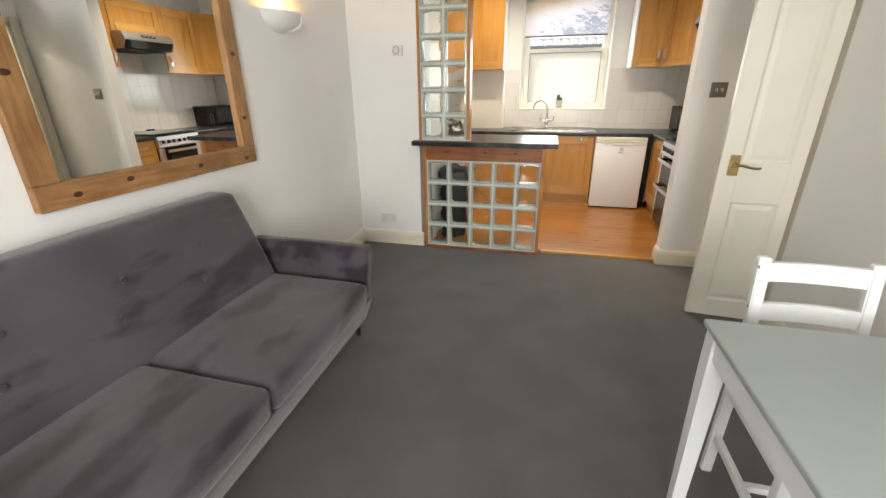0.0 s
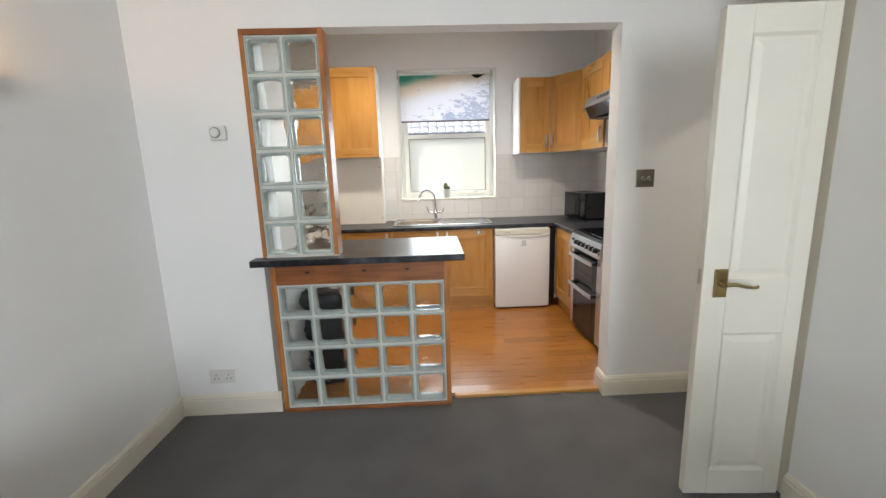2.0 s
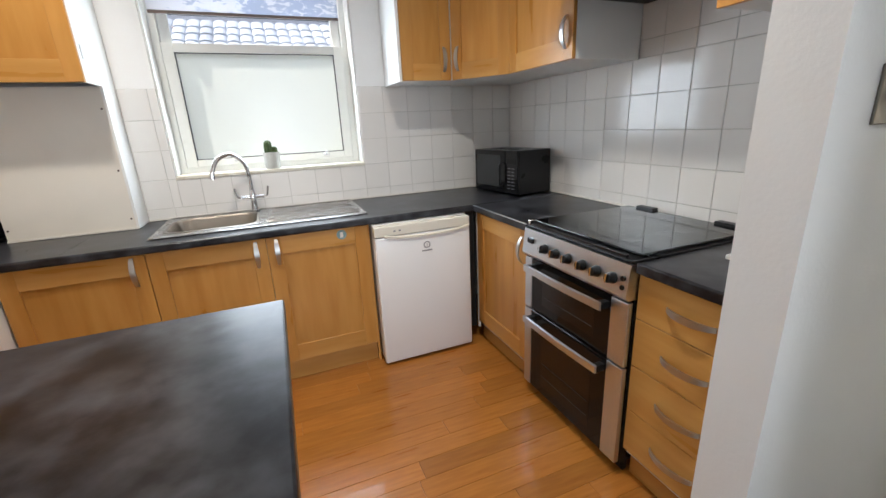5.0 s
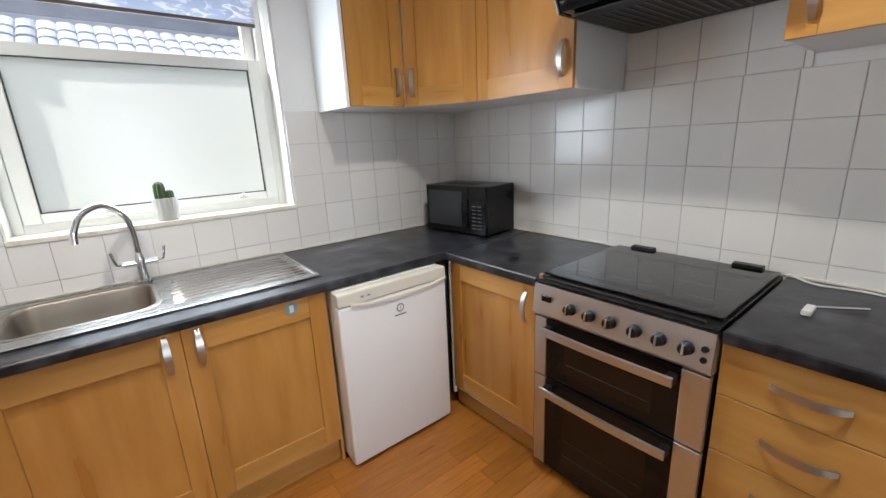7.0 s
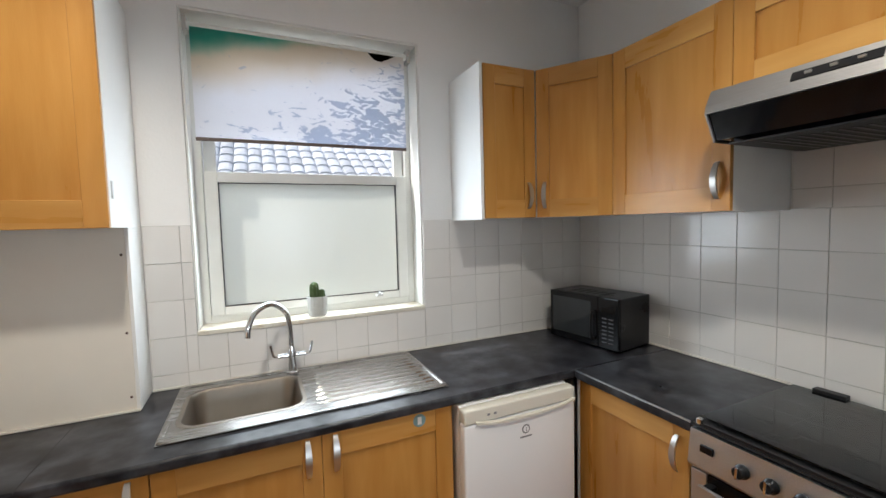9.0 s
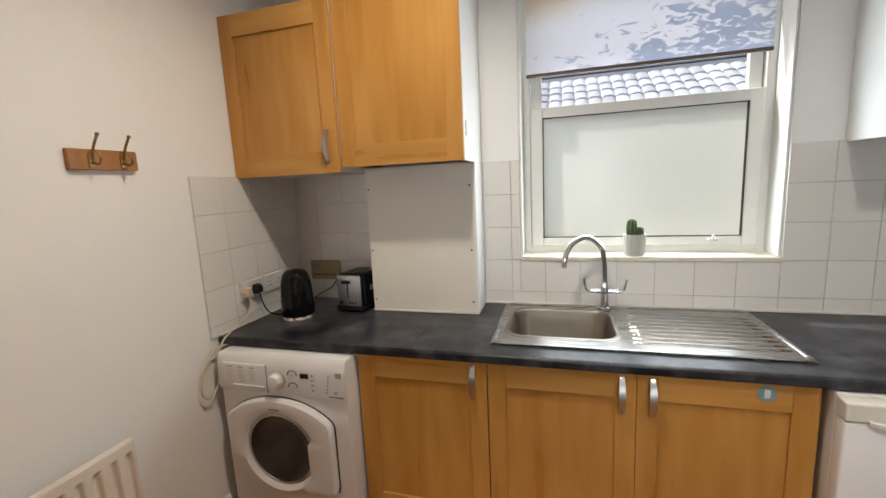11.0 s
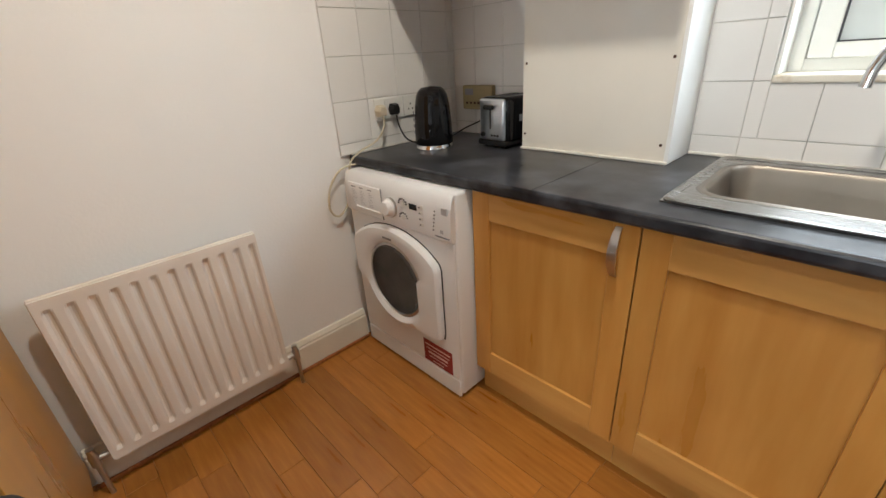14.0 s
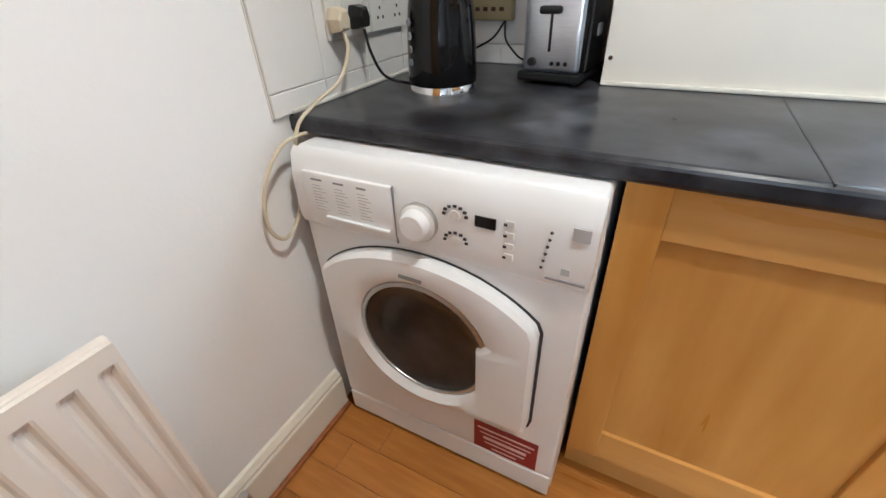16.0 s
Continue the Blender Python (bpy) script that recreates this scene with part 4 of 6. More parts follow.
HY0, HY1 = 3.908, 4.556
prof = [(1.106, 1.925), (1.112, 1.950), (1.140, 2.004), (1.160, 2.010), (1.67, 2.010), (1.67, 1.925)]
shell = part("canopy", loft([[Vector((x, y, z)) for x, z in prof] for y in (HY0, HY1)]), M_STEEL_HOOD, hood)
prof = [(1.118, 1.924), (1.67, 1.924), (1.67, 1.833), (1.160, 1.842)]
part("visor", loft([[Vector((x, y, z)) for x, z in prof] for y in (HY0 + 0.007, HY1 - 0.007)]), M_BLACK_GLOSS, hood, "smoky black visor")
for ya, yb in ((HY0, HY0 + 0.006), (HY1 - 0.006, HY1)):
    part("cheek", loft([[Vector((x, y, z)) for x, z in ((1.108, 1.9245), (1.67, 1.9245), (1.67, 1.832), (1.155, 1.836))] for y in (ya, yb)]), M_STEEL_HOOD, hood, "steel end cheek")
filt = part("filter", bx(1.19, 1.65, HY0 + 0.03, HY1 - 0.03, 1.826, 1.8335, 0.002), M_DARK_FILTER, hood, "dark grease filter")
for k in range(16):
    part("slot", bx(1.25, 1.60, HY0 + 0.06 + k * 0.032, HY0 + 0.072 + k * 0.032, 1.824, 1.8258), M_BLACK, filt)
hp = lambda y, s: Vector((1.112 + 0.028 * s, y, 1.950 + 0.054 * s)) + Vector((-0.003, 0, 0.0015))
bm = loft([[hp(y, 0.18), hp(y, 0.62), hp(y, 0.62) + Vector((0.004, 0, -0.006)), hp(y, 0.18) + Vector((0.004, 0, -0.006))] for y in (4.13, 4.32)])
sw = part("switch_panel", bm, M_BLACK, shell, "black switch panel")
for y in (4.17, 4.225, 4.28):
    part("slider", bx(1.115, 1.124, y - 0.008, y + 0.008, 1.970, 1.978, 0.001, 1), M_NICKEL, sw)

# ---- microwave ----
mw = thing("microwave", (1.50, 5.40, WT), "black microwave oven in the worktop corner", "microwave")
MM = turn_to(1.318, 5.612, WT, -82.5)
MW_, MH, MD = 0.458, 0.284, 0.272
part("case", bx(0, MW_, 0.018, MD, 0.012, MH, 0.006), M_BLACK, mw, "", MM)
mdoor = part("door", bx(0, 0.335, 0, 0.017, 0.014, MH, 0.004), M_BLACK_GLOSS, mw, "glossy black door", MM)
part("door_window", bx(0.022, 0.290, -0.0012, -0.0002, 0.05, MH - 0.03), M_MW_GLASS, mdoor, "", MM)
part("handle", tube([(0.312, -0.001, 0.055), (0.312, -0.026, 0.07), (0.312, -0.028, 0.13), (0.312, -0.026, 0.19), (0.312, -0.001, 0.205)], 0.007, 8), M_BLACK, mdoor, "", MM, True)
cp = part("control_panel", bx(0.337, MW_, 0, 0.017, 0.014, MH, 0.004), M_BLACK_GLOSS, mw, "", MM)
part("display", bx(0.356, 0.438, -0.001, -0.0002, 0.205, 0.232), M_OVEN_GLASS, cp, "", MM)
for r in range(7):
    for c in range(2):
        part("button_mark", bx(0.360 + c * 0.040, 0.388 + c * 0.040, -0.001, -0.0002, 0.045 + r * 0.021, 0.051 + r * 0.021), M_DIMPRINT, cp, "", MM)
for k in range(5):
    part("vent", bx(0.10 + k * 0.05, 0.13 + k * 0.05, 0.06, 0.16, MH + 0.0002, MH + 0.0015), M_DARK_FILTER, mw, "", MM)
for a, b in ((0.03, 0.05), (MW_ - 0.05, 0.05), (0.03, MD - 0.05), (MW_ - 0.05, MD - 0.05)):
    part("foot", lathe([(0.012, 0), (0.012, 0.013)], MM @ Matrix.Translation((a, b, 0)), 10), M_BLACK, mw)

# small lighter-like tool lying on the end worktop
tool = thing("gas_lighter", (1.42, 3.72, WT), "white and steel hob lighter lying on the worktop", "lighter")
part("grip", bx(1.30, 1.37, 3.770, 3.795, WT, WT + 0.018, 0.005), M_PLASTIC_WHITE, tool)
part("rod", rod((1.37, 3.782, WT + 0.010), (1.46, 3.67, WT + 0.008), 0.004), M_CHROME, tool)
cable = thing("white_cable", (1.63, 3.75, WT), "white flex lying along the back of the worktop", "cable")
part("flex", tube([(1.66, 3.90, WT + 0.016), (1.63, 3.82, WT + 0.004), (1.642, 3.70, WT + 0.004), (1.625, 3.56, WT + 0.004)], 0.004, 6), M_PLASTIC_WHITE, cable)

# ---- washing machine ----
wm = thing("washing_machine", (-1.45, 5.1, KZ), "white front loading washing machine with a red sticker", "washing machine")
WX_0, WX_1, WF = -1.752, -1.148, 5.048
part("body", bx(WX_0, WX_1, WF + 0.010, 5.65, KZ + 0.012, 0.850, 0.012, 3), M_APPLIANCE, wm, smooth=True)
part("kick_panel", bx(WX_0 + 0.003, WX_1 - 0.003, WF - 0.004, WF + 0.009, KZ + 0.012, 0.105, 0.004), M_APPLIANCE, wm)
front = part("front_panel", bx(WX_0 + 0.001, WX_1 - 0.001, WF - 0.002, WF + 0.009, 0.108, 0.684, 0.004), M_APPLIANCE, wm)
prof = [(0.0092, 0.688), (-0.008, 0.688), (-0.014, 0.710), (-0.011, 0.795), (-0.002, 0.838), (0.0092, 0.849)]
fas = part("control_panel", loft([[Vector((x, WF + d, z)) for d, z in prof] for x in (WX_0, WX_1)]), M_APPLIANCE, wm, smooth=True)
PY = WF - 0.0145
part("drawer", bx(WX_0 + 0.030, WX_0 + 0.244, WF - 0.0158, WF - 0.004, 0.6940, 0.8100, 0.003), M_APPLIANCE, fas, "detergent drawer with printed table", smooth=True)
part("drawer_grip", bx(WX_0 + 0.080, WX_0 + 0.234, WF - 0.0235, WF - 0.0159, 0.7150, 0.7210, 0.002), M_APPLIANCE, fas)
part("drawer_gap", bx(WX_0 + 0.2445, WX_0 + 0.2465, WF - 0.0150, WF - 0.010, 0.692, 0.812), M_GREYPRINT, fas)
for c in range(3):
    part("printed_heading", bx(WX_0 + 0.054 + c * 0.056, WX_0 + 0.082 + c * 0.053, WF - 0.0162, WF - 0.0157, 0.7940, 0.7980), M_GREYPRINT, fas)
    for r in range(9):
        part("printed_line", bx(WX_0 + 0.054 + c * 0.056, WX_0 + 0.088 + c * 0.054 - 0.006 * (r % 3), WF - 0.0162, WF - 0.0157, 0.7300 + r * 0.0066, 0.7316 + r * 0.0066), M_PALEPRINT, fas)
KM = Matrix.Translation((-1.4540, WF - 0.010, 0.7530)) @ Matrix.Rotation(radians(88), 4, "X")
dial = part("dial", lathe([(0.036, 0), (0.036, 0.012), (0.029, 0.015), (0.027, 0.030), (0.023, 0.034)], KM, 28), M_APPLIANCE, fas, "white programme dial", smooth=True)
part("dial_ring", lathe([(0.038, 0.002), (0.0385, 0.009), (0.035, 0.0125)], KM, 28, cap=False), M_NICKEL, dial, "silver ring")
part("display", bx(-1.3450, -1.3080, PY - 0.0008, PY + 0.002, 0.7700, 0.7900), M_BLACK_GLOSS, fas, "small black display")
for cz in (0.7820, 0.7300):
    for k in range(7):
        a = radians(180 - 30 * k)
        part("scale_mark", bx(-1.3820 + 0.021 * math.cos(a) - 0.003, -1.3820 + 0.021 * math.cos(a) + 0.003, PY - 0.0008, PY + 0.002, cz + 0.017 * math.sin(a) - 0.0022, cz + 0.017 * math.sin(a) + 0.0022), M_DARKPRINT, fas)
    part("button", lathe([(0.010, 0), (0.009, 0.002)], Matrix.Translation((-1.3820, PY + 0.001, cz)) @ Matrix.Rotation(radians(90), 4, "X"), 16), M_PLASTIC_WHITE, fas)
for r in range(4):
    part("button", bx(-1.2920, -1.2760, PY - 0.001, PY + 0.002, 0.7180 + r * 0.021, 0.7300 + r * 0.021, 0.001, 1), M_PLASTIC_WHITE, fas)
    part("button_mark", bx(-1.2940, -1.2880, PY - 0.0016, PY - 0.0011, 0.7200 + r * 0.021, 0.7250 + r * 0.021), M_DARKPRINT, fas)
for r in range(6):
    part("lamp_mark", lathe([(0.003, 0), (0.002, 0.002)], Matrix.Translation((-1.2280 + r * 0.0022, PY + 0.0005, 0.7200 + r * 0.0135)) @ Matrix.Rotation(radians(90), 4, "X"), 8), M_DARKPRINT, fas)
part("badge", bx(-1.1860, -1.1600, PY - 0.0005, PY + 0.004, 0.7820, 0.8040), M_PALEPRINT, fas, "small grey badge")
part("printed_line", bx(-1.2200, -1.1560, PY - 0.0006, PY + 0.002, 0.7000, 0.7040), M_GREYPRINT, fas)
part("printed_mark", bx(-1.1960, -1.1820, PY - 0.0006, PY + 0.002, 0.7150, 0.7270), M_PALEPRINT, fas)

DCX, DCZ = -1.470, 0.446
rings = [[], [], [], [], [], []]
for k in range(72):
    a = 2 * math.pi * k / 72
    c, s = math.cos(a), math.sin(a)
    ro = 0.208
    if s > -0.25:
        ro = 1 / math.sqrt((c / 0.31) ** 2 + (s / 0.226) ** 2)
    if c < 0:
        ro = min(ro, 0.256 / -c) if s > -0.1 else 0.208 + 0.048 * max(0.0, 1 - (-0.1 - s) / 0.25)
    else:
        if s <= -0.25:
            f = min(1.0, max(0.0, (s + 1.0) / 0.42))
            ro = 0.208 + (0.300 - 0.208) * f * f
        ro = min(ro, 0.252 / max(c, 1e-3))
    ri = 0.160
    if c > 0:
        ri = min(ri, (0.130 if -0.62 < s < 0.30 else 1.0) / max(c, 1e-3))
    for j, (rr, y) in enumerate(((ro, WF - 0.0025), (ro, WF - 0.020), (ro - 0.010, WF - 0.030), (ri + 0.022, WF - 0.034), (ri + 0.002, WF - 0.022), (ri, WF - 0.004))):
        rings[j].append(Vector((DCX + rr * c, y, DCZ + rr * s)))
gap = [[Vector((DCX + (p.x - DCX) * f + dx, y, DCZ + (p.z - DCZ) * f)) for p in rings[0]] for f, y, dx in ((1.018, WF - 0.0024, 0.002), (1.018, WF - 0.0034, 0.002), (0.97, WF - 0.0036, 0.0))]
part("door_gap", loft(gap, cap=False), M_DARKPRINT, wm, "dark gap round the door")
wdoor = part("door", loft(rings, cap=False), M_APPLIANCE, wm, "white bulged porthole door", smooth=True)
part("door_badge", bx(-1.500, -1.448, WF - 0.0352, WF - 0.0335, DCZ + 0.180, DCZ + 0.188), M_GREYPRINT, wdoor, "small printed bar")
part("glass_ring", lathe([(0.159, 0.003), (0.159, 0.016), (0.150, 0.018), (0.148, 0.010)], Matrix.Translation((DCX, WF - 0.005, DCZ)) @ Matrix.Rotation(radians(90), 4, "X"), 48, cap=False), M_NICKEL, wdoor, "dull metal ring", smooth=True)
gl = part("porthole", lathe([(0.149, 0.014), (0.136, 0.007), (0.105, 0.003), (0.0, 0.001)], Matrix.Translation((DCX, WF - 0.006, DCZ)) @ Matrix.Rotation(radians(90), 4, "X"), 40, cap=False), material("smoky_porthole", (0.060, 0.052, 0.048), 0.05, second=(0.022, 0.020, 0.019), scale=7, coat=0.0, rough_vary=0.03), wdoor, "dark porthole glass", smooth=True)
st = part("energy_sticker", bx(-1.348, -1.188, WF - 0.0042, WF - 0.0022, 0.114, 0.218), M_RED, front, "dark red sticker with pale lines")
for r, (a, b, h) in enumerate(((0.06, 0.95, 0.006), (0.10, 0.90, 0.004), (0.16, 0.84, 0.010), (0.18, 0.82, 0.004), (0.30, 0.70, 0.004))):
    zz = 0.198 - r * 0.018
    part("sticker_line", bx(-1.348 + 0.16 * a, -1.348 + 0.16 * b, WF - 0.0048, WF - 0.0043, zz - h / 2, zz + h / 2), M_PINKPRINT, st)
for px in (WX_0 + 0.05, WX_1 - 0.05):
    part("foot", lathe([(0.018, 0), (0.018, 0.014)], Matrix.Translation((px, WF + 0.06, KZ)), 12), M_BLACK, wm)

# ---- kettle, toaster, sockets ----
kt = thing("kettle", (-1.588, 5.400, WT), "black jug kettle with a chrome base ring", "kettle")
KM = Matrix.Translation((-1.588, 5.400, WT)) @ Matrix.Scale(1.02, 4)
part("base", lathe([(0.078, 0), (0.078, 0.010), (0.074, 0.020)], KM, 32), M_CHROME, kt, "chrome base ring", smooth=True)
part("body", lathe([(0.0765, 0.0202), (0.078, 0.03), (0.076, 0.10), (0.070, 0.17), (0.063, 0.205), (0.054, 0.224), (0.040, 0.236), (0.0, 0.241)], KM, 32), M_BLACK_GLOSS, kt, "glossy black jug", smooth=True)
part("handle", tube([(-1.588 - 0.036, 5.400 + 0.042, WT + 0.190), (-1.588 - 0.068, 5.400 + 0.080, WT + 0.178), (-1.588 - 0.075, 5.400 + 0.088, WT + 0.13), (-1.588 - 0.055, 5.400 + 0.064, WT + 0.05)], 0.011, 10), M_BLACK, kt, smooth=True)
part("lid_seam", lathe([(0.0625, 0.2080), (0.0620, 0.2095)], KM, 32, cap=False), M_BLACK, kt)
for k in range(4):
    a = radians(238)
    p = Vector((-1.588 + 0.0785 * math.cos(a), 5.400 + 0.0785 * math.sin(a), WT + 0.07 + k * 0.026))
    part("button", lathe([(0.008, 0), (0.007, 0.003)], Matrix.Translation(p) @ Vector((math.cos(a), math.sin(a), 0)).to_track_quat("Z", "Y").to_matrix().to_4x4(), 12), M_GREYPRINT, kt)

ts = thing("toaster", (-1.37, 5.60, WT), "black toaster with a chrome front plate", "toaster")
TM = turn_to(-1.447, 5.515, WT, -5)
part("body", bx(0.004, 0.158, 0.014, 0.205, 0.018, 0.195, 0.022, 4), M_BLACK_GLOSS, ts, "", TM, True)
face = part("front_plate", bx(0.014, 0.148, 0, 0.018, 0.030, 0.190, 0.010, 3), M_STEEL, ts, "polished steel front plate", TM, True)
part("base", bx(0, 0.154, 0.002, 0.230, 0.008, 0.030, 0.006), M_BLACK, ts, "", TM)
part("slot_track", bx(0.074, 0.080, -0.0012, -0.0002, 0.075, 0.165), M_BLACK, face, "", TM)
part("lever", bx(0.052, 0.102, -0.020, -0.0013, 0.150, 0.166, 0.006), M_BLACK, face, "black lever", TM)
part("dial", lathe([(0.010, 0), (0.009, 0.008)], TM @ Matrix.Translation((0.038, 0.0, 0.052)) @ Matrix.Rotation(radians(90), 4, "X"), 16), M_BLACK, face)
for k in range(3):
    part("button", lathe([(0.005, 0), (0.004, 0.003)], TM @ Matrix.Translation((0.085 + k * 0.016, 0.0, 0.050)) @ Matrix.Rotation(radians(90), 4, "X"), 10), M_BLACK, face)
for x in (0.045, 0.088):
    part("slot", bx(x, x + 0.024, 0.040, 0.180, 0.1952, 0.1962), M_DARK_FILTER, ts, "", TM)
part("side_mark", bx(0.1582, 0.1592, 0.08, 0.12, 0.10, 0.125), M_GREYPRINT, ts, "", TM)
for a in (0.02, 0.134):
    for b in (0.03, 0.185):
        part("foot", lathe([(0.007, 0), (0.007, 0.009)], TM @ Matrix.Translation((a, b, 0)), 8), M_BLACK, ts)


def socket_plate(name, m, w, h, gangs, label, mat=M_PLASTIC_WHITE, parent=None):
    """A wall plate whose front is local -y, its middle at the origin."""
    s = thing(name, m.translation, label, "socket")
    plate = part("plate", bx(-w / 2, w / 2, -0.010, 0, -h / 2, h / 2, 0.003), mat, s, "", m)
    for g in range(gangs):
        gx = -w / 2 + w * (g + 0.5) / gangs
        part("rocker", bx(gx - 0.006 + 0.018, gx + 0.006 + 0.018, -0.013, -0.0101, h * 0.18, h * 0.38, 0.001, 1), mat, plate, "", m)
        for dx, dz in ((0, 0.006), (-0.011, -0.014), (0.011, -0.014)):
            part("pin_hole", bx(gx + dx - 0.003, gx + dx + 0.003, -0.0108, -0.0101, dz - 0.003, dz + 0.004), M_DARKPRINT, plate, "", m)
    return s


socket_plate("wall_socket", turn_to(LX + 0.010, 5.328, 1.054, 90), 0.152, 0.086, 2, "white double wall socket with two plugs in it")
socket_plate("wall_socket", turn_to(LX + 0.010, 5.484, 1.054, 90), 0.152, 0.086, 2, "white double wall socket behind the kettle")
socket_plate("wall_socket", turn_to(-1.525, YD, 0.250, 0), 0.148, 0.092, 2, "white double wall socket above the skirting")
tm = thing("heating_timer", (-1.63, 5.75, 1.06), "beige heating programmer on the tiles", "timer")
tb = part("case", bx(-1.717, -1.537, 5.725, 5.7535, 1.008, 1.114, 0.005), M_PLASTIC_BEIGE, tm)
part("display", bx(-1.700, -1.650, 5.7235, 5.7248, 1.072, 1.100), M_GREYPRINT, tb)
for k in range(6):
    part("button", bx(-1.695 + k * 0.024, -1.682 + k * 0.024, 5.7235, 5.7248, 1.032, 1.042), M_KNOT, tb)


def plug(m, mat, label, pts, cab):
    p = thing("plug", m.translation, label, "plug")
    part("body", loft([[m @ Vector((x * s, -d, z * s)) for x, z in ((-0.018, -0.022), (0.018, -0.022), (0.024, 0.004), (0.014, 0.026), (-0.014, 0.026), (-0.024, 0.004))] for d, s in ((0.0, 0.95), (0.010, 1.0), (0.030, 0.8), (0.034, 0.6))]), mat, p)
    part("flex", tube(pts, 0.0035 if mat is M_BLACK else 0.0042, 8), cab, p)


plug(turn_to(LX + 0.0205, 5.270, 1.048, 90), M_CABLE, "cream plug with a long looped cream flex", [(-1.755, 5.270, 1.026), (-1.745, 5.262, 0.99), (-1.742, 5.215, 0.940), (-1.752, 5.135, 0.908), (-1.762, 5.085, 0.87), (-1.766, 5.062, 0.78), (-1.768, 5.045, 0.70), (-1.770, 4.995, 0.660), (-1.772, 4.962, 0.70), (-1.770, 4.975, 0.78), (-1.765, 5.02, 0.840), (-1.762, 5.07, 0.858), (-1.757, 5.16, 0.853)], M_CABLE)
plug(turn_to(LX + 0.0205, 5.342, 1.048, 90), M_BLACK, "black plug with a short black flex", [(-1.755, 5.342, 1.026), (-1.746, 5.346, 0.975), (-1.728, 5.370, 0.920), (-1.670, 5.410, 0.897)], M_BLACK)
fx = thing("toaster_flex", (-1.55, 5.7, WT), "black toaster flex looping from the wall switch to the worktop", "cable")
part("flex", tube([(-1.560, 5.735, 1.012), (-1.555, 5.728, 0.965), (-1.53, 5.722, 0.935), (-1.50, 5.725, 0.912), (-1.44, 5.735, 0.900)], 0.003, 6), M_BLACK, fx)
part("flex", tube([(-1.560, 5.733, 1.008), (-1.590, 5.715, 0.965), (-1.64, 5.66, 0.935), (-1.66, 5.58, 0.905), (-1.640, 5.50, 0.897)], 0.003, 6), M_BLACK, fx)

# ---- radiator and hooks on the left wall ----
rad = thing("radiator", (-1.71, 4.29, 0.1), "cream enamelled ribbed panel radiator on the wall", "radiator")
RY0, RY1, RZ0, RZ1, RXF = 4.035, 4.626, 0.140, 0.722, -1.715
nrib = 12
pitch = (RY1 - RY0) / nrib
ys, ds = [], []
for k in range(nrib):
    y0 = RY0 + k * pitch
    for f, d in ((0.0, 0.0), (0.24, 0.0), (0.33, -0.25), (0.42, -0.85), (0.54, -1.0), (0.66, -0.85), (0.75, -0.25), (0.84, 0.0)):
        ys.append(y0 + f * pitch), ds.append(d)
ys.append(RY1), ds.append(0.0)
rings = []
for z, a in ((RZ0, 0), (RZ0 + 0.03, 0), (RZ0 + 0.045, 0.9), (RZ0 + 0.06, 1), (RZ1 - 0.06, 1), (RZ1 - 0.045, 0.9), (RZ1 - 0.03, 0), (RZ1, 0)):
    rings.append([Vector((RXF + 0.012 + 0.013 * d * a, y, z)) for y, d in zip(ys, ds)])
bm = bmesh.new()
loft(rings, close=False, cap=False, bm=bm)
ext = bmesh.ops.extrude_face_region(bm, geom=bm.faces[:])
bmesh.ops.translate(bm, verts=[v for v in ext["geom"] if isinstance(v, bmesh.types.BMVert)], vec=(-0.012, 0, 0))
part("panel", bm, M_RAD, rad)
part("top_seam", bx(RXF - 0.014, RXF + 0.003, RY0 - 0.002, RY1 + 0.002, RZ1 - 0.006, RZ1 + 0.004, 0.003), M_RAD, rad)
part("bottom_seam", bx(RXF - 0.014, RXF + 0.003, RY0, RY1, RZ0 - 0.004, RZ0 + 0.006, 0.003), M_RAD, rad)
part("end_seam", bx(RXF - 0.013, RXF + 0.003, RY0 - 0.003, RY0 + 0.005, RZ0, RZ1, 0.002), M_RAD, rad)
for y in (RY0 + 0.12, RY1 - 0.12):
    part("bracket", bx(LX + 0.001, RXF - 0.014, y - 0.015, y + 0.015, RZ0 + 0.05, RZ1 - 0.10), M_RAD, rad)
for y, s in ((RY0, -1), (RY1, 1)):
    bm = rod((RXF - 0.006, y, RZ0 + 0.025), (RXF - 0.006, y + s * 0.05, RZ0 + 0.025), 0.010)
    lathe([(0.014, -0.02), (0.014, 0.02), (0.011, 0.025), (0.011, 0.045)], Matrix.Translation((RXF - 0.006, y + s * 0.040, RZ0 + 0.025)), 14, bm=bm)
    rod((RXF - 0.006, y + s * 0.040, KZ), (RXF - 0.006, y + s * 0.040, RZ0 + 0.006), 0.0075, bm=bm)
    part("valve", bm, M_NICKEL, rad, "dull metal valve with pipe", smooth=True)

hk = thing("hook_rail", (LX, 4.742, 1.637), "small wooden rail with two brass coat hooks", "coat hooks")
part("board", bx(LX + 0.0005, LX + 0.018, 4.634, 4.852, 1.607, 1.673, 0.004), material("orange_hook_board", (0.42, 0.19, 0.06), 0.4, vary=0.3, scale=20), hk)
